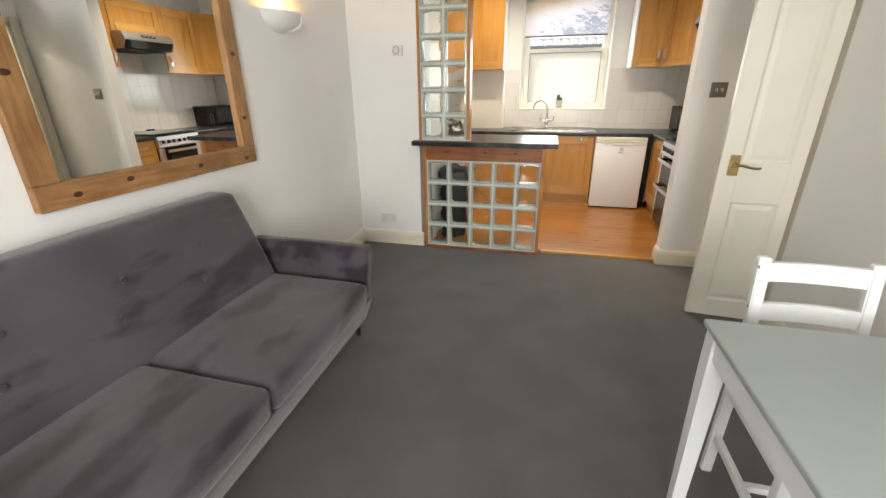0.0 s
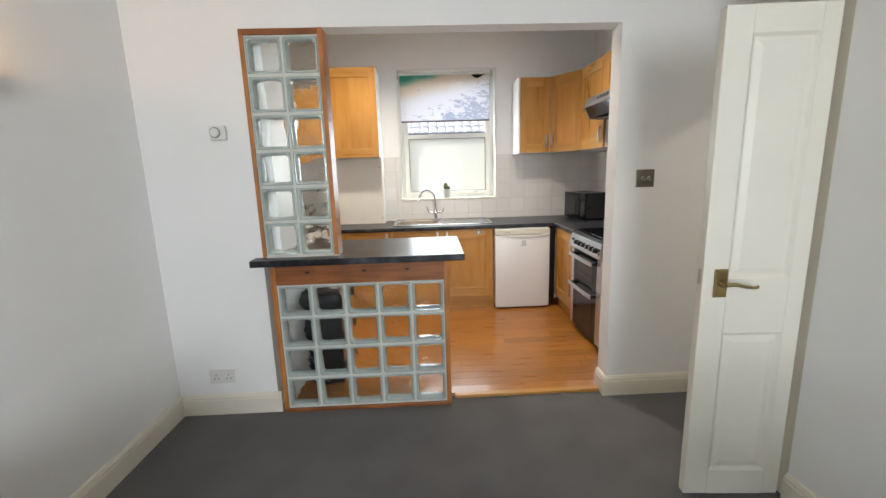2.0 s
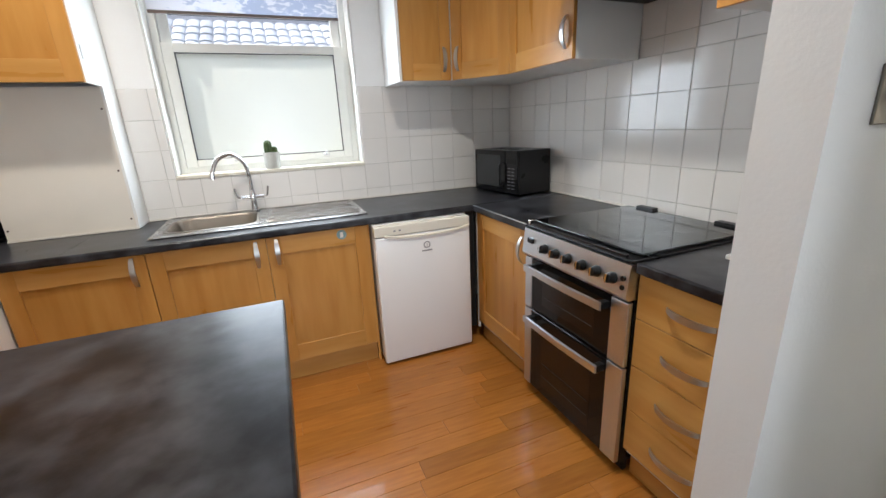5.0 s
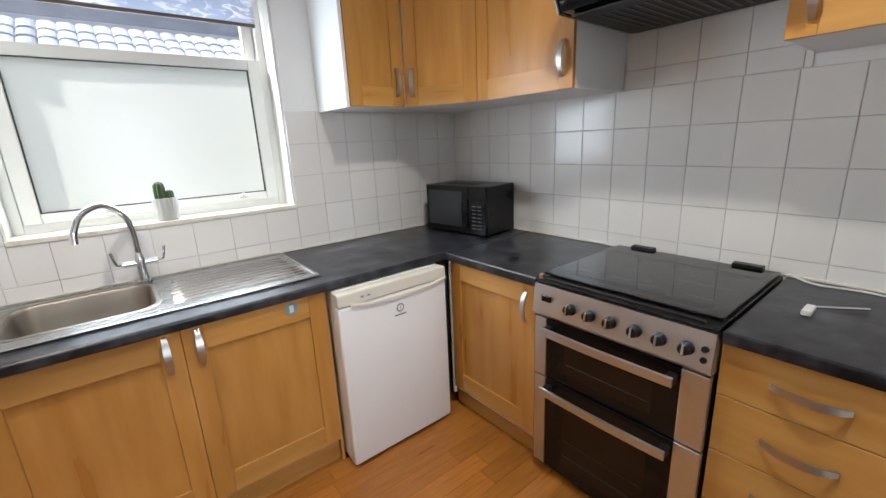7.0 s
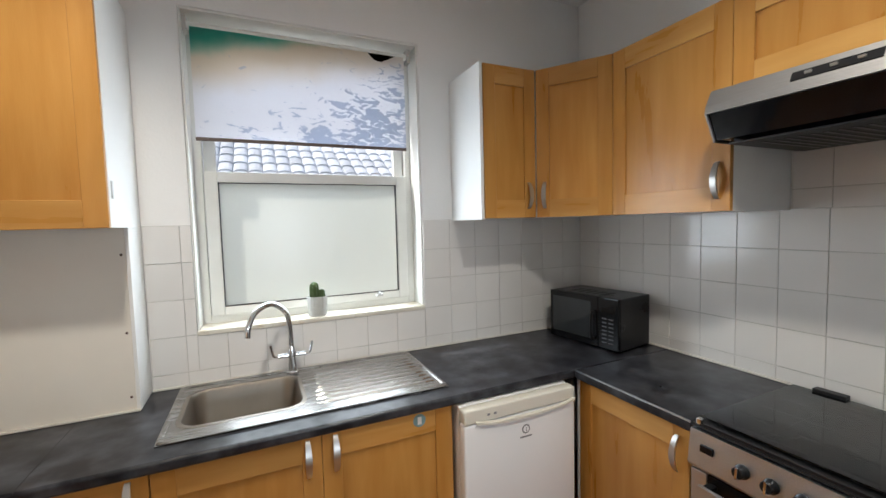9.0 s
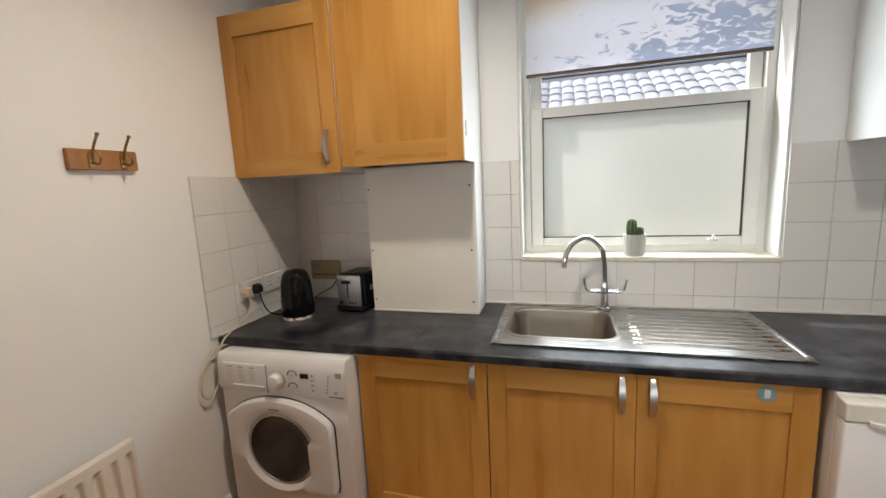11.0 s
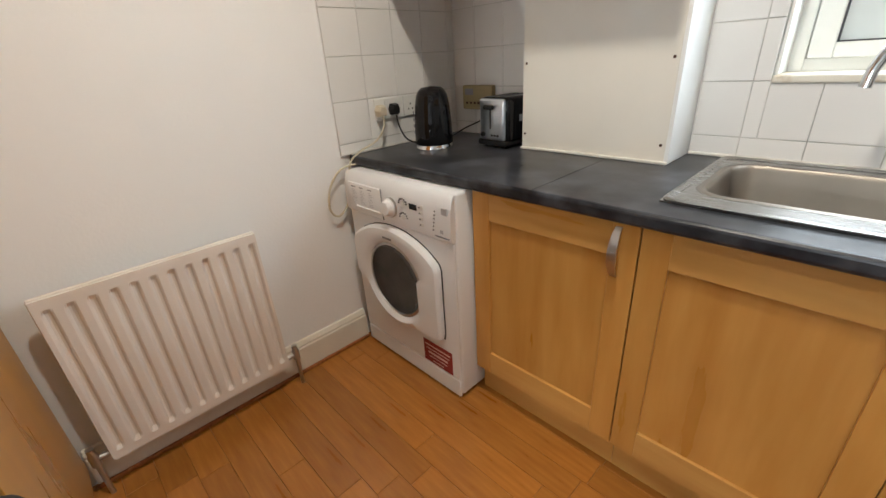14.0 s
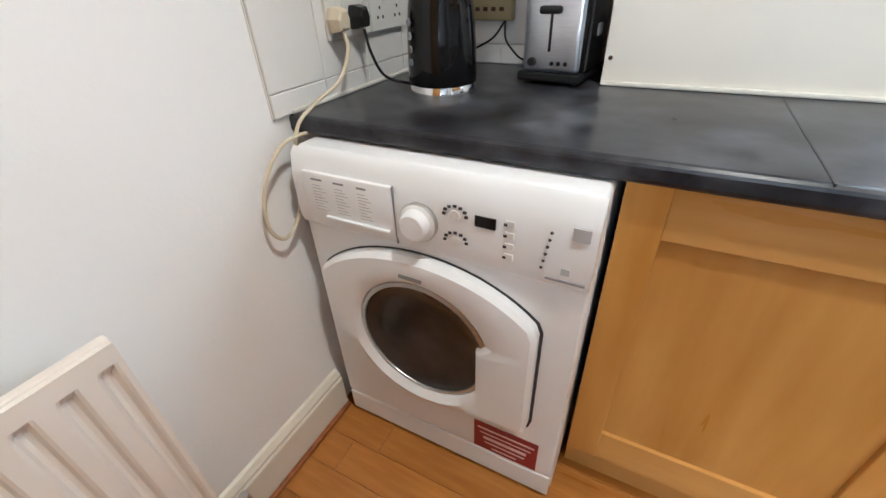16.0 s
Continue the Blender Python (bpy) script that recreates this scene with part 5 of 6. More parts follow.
for y in (4.699, 4.799):
    bm = tube([(LX + 0.022, y, 1.630), (LX + 0.050, y, 1.624), (LX + 0.062, y, 1.642), (LX + 0.050, y, 1.662)], 0.004, 8)
    tube([(LX + 0.022, y, 1.642), (LX + 0.040, y, 1.682), (LX + 0.062, y, 1.714)], 0.004, 8, bm=bm)
    lathe([(0.0, -0.006), (0.006, -0.003), (0.006, 0.003), (0.0, 0.006)], Matrix.Translation((LX + 0.063, y, 1.716)), 10, cap=False, bm=bm)
    bx(LX + 0.0185, LX + 0.023, y - 0.010, y + 0.010, 1.614, 1.654, 0.002, bm=bm)
    part("hook", bm, M_BRASS, hk, "brass double hook", smooth=True)
for y in (4.646, 4.840):
    part("screw", lathe([(0.004, 0), (0.003, 0.002)], Matrix.Translation((LX + 0.0181, y, 1.640)) @ Matrix.Rotation(radians(90), 4, "Y"), 8), M_BRASS, hk)

# ---- cactus on the sill ----
cac = thing("potted_cactus", (-0.004, 5.806, WZ0 + 0.022), "small two-stemmed cactus in a ribbed grey pot", "plant")
CM = Matrix.Translation((-0.004, 5.806, WZ0 + 0.0225)) @ Matrix.Scale(1.10, 4)
rings = []
for r, z in ((0.036, 0.0), (0.040, 0.004), (0.045, 0.082), (0.045, 0.090), (0.041, 0.090), (0.038, 0.070)):
    rings.append([CM @ Vector(((r + 0.0012 * math.cos(18 * a) * (0.004 < z < 0.085)) * math.cos(a), (r + 0.0012 * math.cos(18 * a) * (0.004 < z < 0.085)) * math.sin(a), z)) for a in [2 * math.pi * k / 72 for k in range(72)]])
part("pot", loft(rings), M_POT, cac, "ribbed grey pot")
for dx, h, r0 in ((-0.012, 0.085, 0.019), (0.020, 0.050, 0.014)):
    rings = []
    for f, rr in ((0, 0.8), (0.2, 1.0), (0.6, 1.02), (0.85, 0.9), (0.95, 0.6), (1.0, 0.15)):
        rings.append([CM @ Vector((dx + rr * r0 * (1 + 0.13 * math.cos(10 * a)) * math.cos(a), rr * r0 * (1 + 0.13 * math.cos(10 * a)) * math.sin(a), 0.07 + h * f)) for a in [2 * math.pi * k / 40 for k in range(40)]])
    part("stem", loft(rings), M_CACTUS, cac, "ribbed green stem", smooth=True)

# ---- breakfast bar with glass blocks ----
GY0, GY1 = 3.352, 3.452
BARZ = 0.976
bar = thing("breakfast_bar", (-0.66, 3.4, 0), "pine framed glass block breakfast bar", "partition")
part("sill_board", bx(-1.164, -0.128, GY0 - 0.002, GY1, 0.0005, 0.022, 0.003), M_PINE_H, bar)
part("post", bx(-1.164, -1.136, GY0, GY1 - 0.001, 0.0225, 0.937, 0.003), M_PINE, bar)
part("post", bx(-0.156, -0.128, GY0 - 0.001, GY1 + 0.02, 0.0225, 0.937, 0.003), M_PINE, bar)
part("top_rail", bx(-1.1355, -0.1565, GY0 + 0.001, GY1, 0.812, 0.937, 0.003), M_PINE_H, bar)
for kx in (-0.62, -0.37, -0.95):
    part("knot", lathe([(0.012, 0), (0.009, 0.0006)], Matrix.Translation((kx, GY0 + 0.0012, 0.885)) @ Matrix.Rotation(radians(90), 4, "X") @ Matrix.Diagonal((1.3, 0.7, 1, 1)), 14), M_KNOT, bar)
col = thing("glass_block_column", (-1.0, 3.42, BARZ), "pine framed column of glass blocks standing on the bar", "partition")
part("post", bx(-1.204, -1.182, YD - 0.004, YD + 0.095, BARZ + 0.0005, OPZ - 0.032, 0.002), M_PINE, col)
part("post", bx(-0.790, -0.764, YD - 0.010, YD + 0.105, BARZ + 0.0005, OPZ - 0.001, 0.002), M_PINE, col)
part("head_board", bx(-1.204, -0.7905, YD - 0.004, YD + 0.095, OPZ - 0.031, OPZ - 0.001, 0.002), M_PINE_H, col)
for kz in (1.18, 1.52, 1.74, 1.98):
    part("knot", lathe([(0.010, 0), (0.008, 0.0006)], Matrix.Translation((-0.7638, YD + 0.03 + 0.02 * math.sin(kz * 9), kz)) @ Matrix.Rotation(radians(90), 4, "Y") @ Matrix.Diagonal((1.4, 0.8, 1, 1)), 14), M_KNOT, col)

BP = 0.1955
rim_bm = bmesh.new()
o, i_ = 0.0925, 0.0745
for y0, y1 in ((0.0, 0.080),):
    ro = rounded(0, 0, o, o, 0.014, 0, 3)
    ri = rounded(0, 0, i_, i_, 0.016, 0, 3)
    seq = [(ro, y1), (ro, y0 + 0.006), (rounded(0, 0, o - 0.004, o - 0.004, 0.012, 0, 3), y0), (rounded(0, 0, i_ + 0.006, i_ + 0.006, 0.018, 0, 3), y0 + 0.002), (ri, y0 + 0.012), (ri, y1 - 0.012), (ro, y1)]
    loft([[Vector((p.x, y, p.y)) for p in ring] for ring, y in seq], cap=False, bm=rim_bm)
rim_me = finish(rim_bm, "block_rim", M_BLOCK_RIM, True)


def pane_mesh(seed):
    rnd = random.Random(seed)
    n, h = 13, 0.0750
    ph = [rnd.uniform(0, 6.28) for _ in range(6)]
    def wave(u, v, s):
        return 0.0026 * (math.sin(34 * u + 9 * math.sin(21 * v + ph[0 + s]) * 0.16 + ph[1 + s]) + 0.8 * math.sin(29 * v + 24 * u + ph[2 + s]) + 0.7 * math.sin(52 * v - 18 * u + ph[0 + s]))
    bm = bmesh.new()
    g = [[[bm.verts.new((-h + 2 * h * a / n, y + wave(-h + 2 * h * a / n, -h + 2 * h * b / n, s) * (1 if 0 < a < n and 0 < b < n else 0), -h + 2 * h * b / n)) for a in range(n + 1)] for b in range(n + 1)] for s, y in ((0, 0.014), (3, 0.066))]
    for s in (0, 1):
        for b in range(n):
            for a in range(n):
                q = (g[s][b][a], g[s][b][a + 1], g[s][b + 1][a + 1], g[s][b + 1][a])
                bm.faces.new(q if s == 0 else q[::-1])
    for k in range(n):
        bm.faces.new((g[0][0][k], g[1][0][k], g[1][0][k + 1], g[0][0][k + 1]))
        bm.faces.new((g[0][n][k], g[0][n][k + 1], g[1][n][k + 1], g[1][n][k]))
        bm.faces.new((g[0][k][0], g[0][k + 1][0], g[1][k + 1][0], g[1][k][0]))
        bm.faces.new((g[0][k][n], g[1][k][n], g[1][k + 1][n], g[0][k + 1][n]))
    return finish(bm, "block_pane", M_BLOCK, True)


panes = [pane_mesh(s) for s in range(5)]
blocks = 0


def glass_block(x, y, z, parent):
    global blocks
    rim = new("glass_block", rim_me)
    rim.parent = parent
    rim.matrix_parent_inverse = world_of(parent).inverted()
    rim.matrix_basis = Matrix.Translation((x, y, z))
    p = new("pane", panes[blocks % 5])
    p.parent = rim
    p.visible_shadow = False
    blocks += 1


GX0, GZ0 = -1.1375, 0.024
for r in range(4):
    for c in range(5):
        glass_block(GX0 + 0.0035 + BP * (c + 0.5), GY0 + 0.010, GZ0 + BP * (r + 0.5) + 0.002, bar)
CXB, CZB = -1.182, BARZ + 0.006
CP = (OPZ - 0.033 - CZB) / 6
for r in range(6):
    for c in range(2):
        glass_block(CXB + 0.196 * (c + 0.5), YD + 0.004, CZB + CP * (r + 0.5), col)
bm = bmesh.new()
for c in range(6):
    x = GX0 + 0.0035 + BP * c
    bx(x - 0.0068, x + 0.0068, GY0 + 0.013, GY0 + 0.086, 0.0226, 0.8115, bm=bm)
for r in range(5):
    z = GZ0 + 0.002 + BP * r
    for c in range(5):
        x = GX0 + 0.0035 + BP * c
        bx(x + 0.0068, x + BP - 0.0068, GY0 + 0.013, GY0 + 0.086, max(0.0226, z - 0.0068), min(0.8115, z + 0.0068), bm=bm)
part("mortar", bm, M_MORTAR, bar, "pale grout between the blocks")
bm = bmesh.new()
for c in range(3):
    x = CXB + 0.196 * c
    bx(max(-1.1818, x - 0.006), min(-0.7902, x + 0.006), YD + 0.007, YD + 0.080, BARZ + 0.001, OPZ - 0.0315, bm=bm)
for r in range(7):
    z = CZB + CP * r
    for c in range(2):
        x = CXB + 0.196 * c
        bx(x + 0.006, x + 0.190, YD + 0.007, YD + 0.080, max(BARZ + 0.001, z - 0.0085), min(OPZ - 0.0315, z + 0.0085), bm=bm)
part("mortar", bm, M_MORTAR, col, "pale grout between the blocks")
bt = thing("bar_worktop", (-0.6, 3.7, BARZ), "dark slate-look laminate bar top with a square end", "worktop")
bar_outline = ((-1.245, 3.285), (-0.035, 3.285), (-0.030, 3.942), (-1.130, 3.942), (-1.130, 3.536), (-1.2025, 3.536), (-1.2025, 3.381), (-1.245, 3.381))
bm = loft([[Vector((x, y, z)) for x, y in bar_outline] for z in (BARZ - 0.038, BARZ)])
bmesh.ops.bevel(bm, geom=[e for e in bm.edges if all(v.co.y < 3.29 or v.co.y > 3.93 or v.co.x > -0.05 for v in e.verts) and abs(e.verts[0].co.z - e.verts[1].co.z) < 1e-4], offset=0.005, segments=2, profile=0.5, affect="EDGES")
part("top", bm, M_WORKTOP, bt)
part("sealant", bx(-1.18, -0.760, YD - 0.012, YD - 0.0102, BARZ, BARZ + 0.006), M_SILICONE, bt, "white sealant line")

# ---- tall cupboard behind the column ----
tall = thing("tall_cupboard", (-1.4, 3.8, KZ), "tall white cupboard with a maple front edge", "cupboard")
part("side_panel", bx(-1.150, -1.1315, YDK + 0.002, 3.942, KZ, 2.60), M_WHITE_LAM, tall, "white side panel")
part("edge_strip", bx(-1.151, -1.1305, 3.9425, 3.964, KZ, 2.60, 0.001, 1), M_MAPLE_V, tall, "maple edge strip")
part("body", bx(-1.796, -1.151, YDK + 0.002, 3.937, KZ, 2.60), M_CARCASS, tall)
part("front", bx(-1.778, -1.152, 3.9425, 3.962, KZ + 0.08, 2.60, 0.001, 1), M_MAPLE_V, tall, "plain maple front")

# ---- pedal bin under the bar ----
bn = thing("kitchen_bin", (-0.96, 3.81, KZ), "tall black plastic kitchen bin with a rounded lid", "bin")
part("body", loft([rounded(-0.960, 3.810, hx, hy, 0.05, z, 6) for hx, hy, z in ((0.118, 0.155, KZ), (0.122, 0.160, KZ + 0.02), (0.140, 0.185, 0.60))]), M_BIN, bn, smooth=True)
part("lid", loft([rounded(-0.960, 3.810, hx, hy, 0.05, z, 6) for hx, hy, z in ((0.146, 0.191, 0.601), (0.148, 0.193, 0.625), (0.140, 0.185, 0.655), (0.110, 0.155, 0.672))]), M_BIN, bn, "rounded lid", smooth=True)

# ---- kitchen ceiling lamps: left one inferred from shadows, right one added fill ----
for eye, aim, watts, cone, tone in SPOTS:
    sp = thing("ceiling_spot_and_fill", (eye[0], eye[1], H), "small white ceiling spotlight, lit and unseen; the right one is added fill", "lamp", "kitchen ceiling lights")
    m = look(eye, aim)
    part("rose", lathe([(0.05, 0), (0.05, -0.02), (0.02, -0.03)], Matrix.Translation((eye[0], eye[1], H)), 20), M_PLASTIC_WHITE, sp)
    part("head", lathe([(0.018, 0.12), (0.030, 0.11), (0.045, 0.02), (0.047, 0.012)], m, 20, cap=False), M_PLASTIC_WHITE, sp, smooth=True)
    part("stem", rod((eye[0], eye[1], H - 0.028), tuple(m @ Vector((0, 0, 0.10))), 0.006), M_PLASTIC_WHITE, sp)

# invented pendant for the hall fill light, never in view
hl = thing("hall_fill_fitting", (2.60, 2.72, H), "added white pendant in the hall, unseen, carrying the lobby fill light", "lamp")
part("rose", lathe([(0.05, 0), (0.05, -0.02), (0.02, -0.03)], Matrix.Translation((2.60, 2.72, H)), 20), M_PLASTIC_WHITE, hl)
part("flex", rod((2.60, 2.72, H - 0.03), (2.60, 2.72, 2.50), 0.003), M_PLASTIC_WHITE, hl)

# ---- living room: wall lamp, thermostat, switch ----
sc = thing("wall_sconce", (LX, 2.420, 1.72), "white plaster half bowl wall lamp, lit warm", "wall lamp")
rings = []
for f, rr in ((-0.01, 0.004), (0.0, 0.25), (0.10, 0.52), (0.30, 0.76), (0.6, 0.92), (1.0, 1.0)):
    rings.append([Vector((LX + 0.0005 + 0.125 * rr * math.sin(a), 2.420 - 0.172 * rr * math.cos(a), 1.722 + 0.112 * f)) for a in [math.pi * k / 24 for k in range(25)]])
inner = [[Vector((max(LX + 0.0005, p.x - 0.008 * math.sin(math.pi * k / 24)), 2.420 + (p.y - 2.420) * 0.955, p.z + (0.006 if j < 5 else 0))) for k, p in enumerate(r)] for j, r in enumerate(rings)]
part("bowl", loft(rings + inner[::-1], close=False, cap=False), M_PLASTER, sc, smooth=True)
part("scroll", tube([(LX + 0.113, 2.50, 1.812), (LX + 0.112, 2.488, 1.776), (LX + 0.086, 2.466, 1.745), (LX + 0.048, 2.430, 1.727)], 0.006, 8), M_PLASTER, sc, "raised plaster scroll", smooth=True)
th = thing("thermostat", (-1.365, YD, 1.68), "white dial room thermostat on the wall", "thermostat")
tb = part("case", bx(-1.408, -1.320, YD - 0.028, YD, 1.644, 1.721, 0.006), M_PLASTIC_WHITE, th)
part("dial", lathe([(0.024, 0), (0.023, 0.010), (0.012, 0.012)], Matrix.Translation((-1.375, YD - 0.0282, 1.683)) @ Matrix.Rotation(radians(90), 4, "X"), 24), M_PLASTIC_WHITE, tb, smooth=True)
part("dial_ring", lathe([(0.029, 0), (0.029, 0.0015)], Matrix.Translation((-1.375, YD - 0.0281, 1.683)) @ Matrix.Rotation(radians(90), 4, "X"), 24), M_GREYPRINT, tb)
swt = thing("light_switch", (1.02, YD, 1.37), "steel double light switch plate", "switch")
pl = part("plate", bx(0.984, 1.090, YD - 0.006, YD, 1.316, 1.417, 0.002), material("dark_brushed_steel", (0.26, 0.24, 0.21), 0.3, 1.0, vary=0.2, scale=20), swt)
for x in (1.020, 1.054):
    part("dolly_ring", lathe([(0.011, 0), (0.010, 0.003), (0.007, 0.004)], Matrix.Translation((x, YD - 0.0061, 1.367)) @ Matrix.Rotation(radians(90), 4, "X"), 16), M_CHROME, pl)
    tg = part("toggle", rod((x, YD - 0.009, 1.367), (x, YD - 0.030, 1.358), 0.006, 0.0045), M_CHROME, pl, "small chrome toggle")

# ---- cream door ----
dr = thing("door_1", (1.25, 2.54, 0), "cream painted panelled door leaf standing open", "door", kind="structure")
DM = turn_to(0.849, 2.548, 0.006, -4)
DWI, DHI = 0.404, 1.985
PNL = [(0.100, 0.338, 0.114, 0.752), (0.100, 0.338, 0.980, 1.890)]
bm = bx(0, 0.100, 0, 0.038, 0, DHI, 0.002, 1)
bx(0.338, DWI, 0, 0.038, 0, DHI, 0.002, 1, bm=bm)
for z0, z1 in ((0, 0.114), (0.752, 0.980), (1.890, DHI)):
    bx(0.100, 0.338, 0, 0.038, z0, z1, bm=bm)
leaf = part("leaf", bm, M_DOOR, dr, "", DM)
for x0, x1, z0, z1 in PNL:
    bm = bmesh.new()
    for y in (0.0, 0.038):
        s = 1 if y == 0 else -1
        loft([[Vector((x0 + d, y + s * e, z0 + d)), Vector((x1 - d, y + s * e, z0 + d)), Vector((x1 - d, y + s * e, z1 - d)), Vector((x0 + d, y + s * e, z1 - d))] for d, e in ((0.0, 0.0005), (0.012, 0.011), (0.018, 0.011), (0.042, 0.004))], cap=False, bm=bm)
        vs = [bm.verts.new((x, y + s * 0.004, z)) for x, z in ((x0 + 0.042, z0 + 0.042), (x1 - 0.042, z0 + 0.042), (x1 - 0.042, z1 - 0.042), (x0 + 0.042, z1 - 0.042))]
        bm.faces.new(vs)
    part("panel", bm, M_DOOR, leaf, "raised and fielded panel", DM)
hb = part("handle_plate", bx(0.044, 0.096, -0.006, -0.0002, 0.906, 1.022, 0.002), M_BRASS, dr, "worn brass lever handle plate", DM)
bm = rod((0.066, -0.006, 0.966), (0.066, -0.045, 0.966), 0.010, 0.009)
tube([(0.066, -0.043, 0.966), (0.100, -0.046, 0.970), (0.140, -0.044, 0.960), (0.178, -0.045, 0.956), (0.190, -0.045, 0.962)], lambda t: 0.0085 - 0.003 * t, 8, bm=bm)
part("lever", bm, M_BRASS, hb, "curved brass lever", DM, True)
part("latch", bx(-0.003, -0.0002, 0.012, 0.026, 0.96, 1.02), M_NICKEL, dr, "steel latch plate", DM)

# ---- mirror ----
mr = thing("wall_mirror", (LX, 1.43, 0.98), "large mirror in a rustic waxed pine frame", "mirror")
MY0, MY1, MZ0, MZ1, MWD = 0.838, 1.966, 1.006, 1.912, 0.090
part("glass", bx(LX + 0.008, LX + 0.012, MY0 + MWD - 0.01, MY1 - MWD + 0.01, MZ0 + MWD - 0.01, MZ1 - MWD + 0.01), M_MIRROR, mr)
part("frame_rail", bx(LX + 0.002, LX + 0.034, MY0, MY1, MZ0, MZ0 + MWD, 0.004), M_RUSTIC, mr)
part("frame_rail", bx(LX + 0.002, LX + 0.034, MY0, MY1, MZ1 - MWD, MZ1, 0.004), M_RUSTIC, mr)
M_RUSTIC_V = two_scale(material("waxed_rustic_pine_upright", (0.40, 0.21, 0.085), 0.5, second=(0.26, 0.115, 0.042), scale=5, stretch=(12, 12, 1.2), bump=0.0009, bump_scale=30), 6, 0.22)
for a, b in ((MY0, MY0 + MWD), (MY1 - MWD, MY1)):
    part("frame_stile", bx(LX + 0.002, LX + 0.033, a, b, MZ0 + MWD + 0.0005, MZ1 - MWD - 0.0005, 0.004), M_RUSTIC_V, mr)
for y, z in ((0.97, 1.045), (1.18, 1.06), (1.55, 1.05), (1.88, 1.036), (1.92, 1.25), (1.915, 1.57), (0.88, 1.45)):
    part("knot", lathe([(0.013, 0), (0.010, 0.0006)], Matrix.Translation((LX + 0.0341, y, z)) @ Matrix.Rotation(radians(90), 4, "Y") @ Matrix.Diagonal((0.8, 1.3, 1, 1)), 14), M_KNOT, mr)

# ---- sofa ----
sofa = thing("sofa", (-1.4, 0.79, 0), "mauve-grey velvet two-seat sofa with sloped arms", "sofa")


def pillow(name, corners_low, corners_high, r, parent, label="", puff=0.0, cuts=5):
    """A soft block between two quads, rounded at its edges and slightly swollen."""
    bm = loft([[Vector(p) for p in corners_low], [Vector(p) for p in corners_high]])
    bmesh.ops.bevel(bm, geom=bm.edges[:], offset=r, segments=4, profile=0.55, affect="EDGES")
    bmesh.ops.subdivide_edges(bm, edges=[e for e in bm.edges if e.calc_length() > 0.12], cuts=cuts, use_grid_fill=True)
    if puff:
        mid = sum((v.co for v in bm.verts), Vector()) / len(bm.verts)
        lo = Vector([min(v.co[i] for v in bm.verts) for i in range(3)])
        hi = Vector([max(v.co[i] for v in bm.verts) for i in range(3)])
        for v in bm.verts:
            f = [1 - abs(2 * (v.co[i] - lo[i]) / (hi[i] - lo[i]) - 1) ** 2 for i in range(3)]
            v.co.z += puff * f[0] * f[1] * (1 if v.co.z > mid.z else -0.2)
            v.co.x += puff * 0.5 * f[1] * f[2] * (1 if v.co.x > mid.x else -0.2)
            v.co += 0.003 * Vector(noise.noise_vector(v.co * 5))
    return part(name, bm, M_SOFA, parent, label, smooth=True)


SY_0, SY_1 = -0.10, 1.855
pillow("base_frame", [(-1.73, SY_0 + 0.06, 0.135), (-1.075, SY_0 + 0.06, 0.135), (-1.075, SY_1 - 0.05, 0.135), (-1.73, SY_1 - 0.05, 0.135)], [(-1.75, SY_0 + 0.04, 0.285), (-1.030, SY_0 + 0.04, 0.285), (-1.030, SY_1 - 0.035, 0.285), (-1.75, SY_1 - 0.035, 0.285)], 0.02, sofa)
for y0, y1 in ((0.060, 0.852), (0.856, 1.690)):
    pillow("seat_cushion", [(-1.60, y0, 0.287), (-1.005, y0, 0.287), (-1.005, y1, 0.287), (-1.60, y1, 0.287)], [(-1.60, y0, 0.442), (-0.990, y0, 0.432), (-0.990, y1, 0.432), (-1.60, y1, 0.442)], 0.045, sofa, "plump seat cushion", 0.024)
back = pillow("backrest", [(-1.76, 0.045, 0.287), (-1.535, 0.045, 0.40), (-1.535, 1.700, 0.40), (-1.76, 1.700, 0.287)], [(-1.76, 0.220, 0.925), (-1.600, 0.220, 0.925), (-1.600, 1.545, 0.925), (-1.76, 1.545, 0.925)], 0.040, sofa, "buttoned tapering backrest", 0.014)
for y in (0.47, 0.84, 1.21):
    for z in (0.62, 0.76):
        yy = y + (0.0 if z < 0.7 else 0.05)
        part("button", lathe([(0.014, 0.0), (0.012, 0.005), (0.0, 0.008)], Matrix.Translation((-1.535 - (z - 0.40) / 0.505 * 0.065 + 0.008, yy, z)) @ Matrix.Rotation(radians(83), 4, "Y"), 14, cap=False), M_SOFA, back, smooth=True)
for s, y in ((1, 1.695), (-1, 0.050)):
    pillow("arm", [(-1.75, y, 0.25), (-1.050, y, 0.19), (-1.050, y + s * 0.11, 0.19), (-1.75, y + s * 0.11, 0.25)], [(-1.75, y + s * 0.055, 0.605), (-1.018, y + s * 0.060, 0.592), (-1.018, y + s * 0.150, 0.592), (-1.75, y + s * 0.150, 0.600)], 0.030, sofa, "sloped slim arm", 0.006)
for x in (-1.150, -1.66):
    for y in (SY_0 + 0.10, 1.810):
        part("leg", rod((x + 0.004, y + 0.006, 0), (x, y, 0.145), 0.013, 0.022, 14), M_SOFA_LEG, sofa, "dark tapered wooden leg")

# ---- table and chair ----
tbl = thing("dining_table", (0.8, 0.55, 0), "small dining table, grey-green top on white legs", "table")
TX0, TX1, TY0, TY1 = 0.366, 1.084, -0.08, 1.080
part("tabletop", bx(TX0, TX1, TY0, TY1, 0.728, 0.750, 0.006, 3), M_TABLETOP, tbl, "smooth grey-green top", smooth=True)
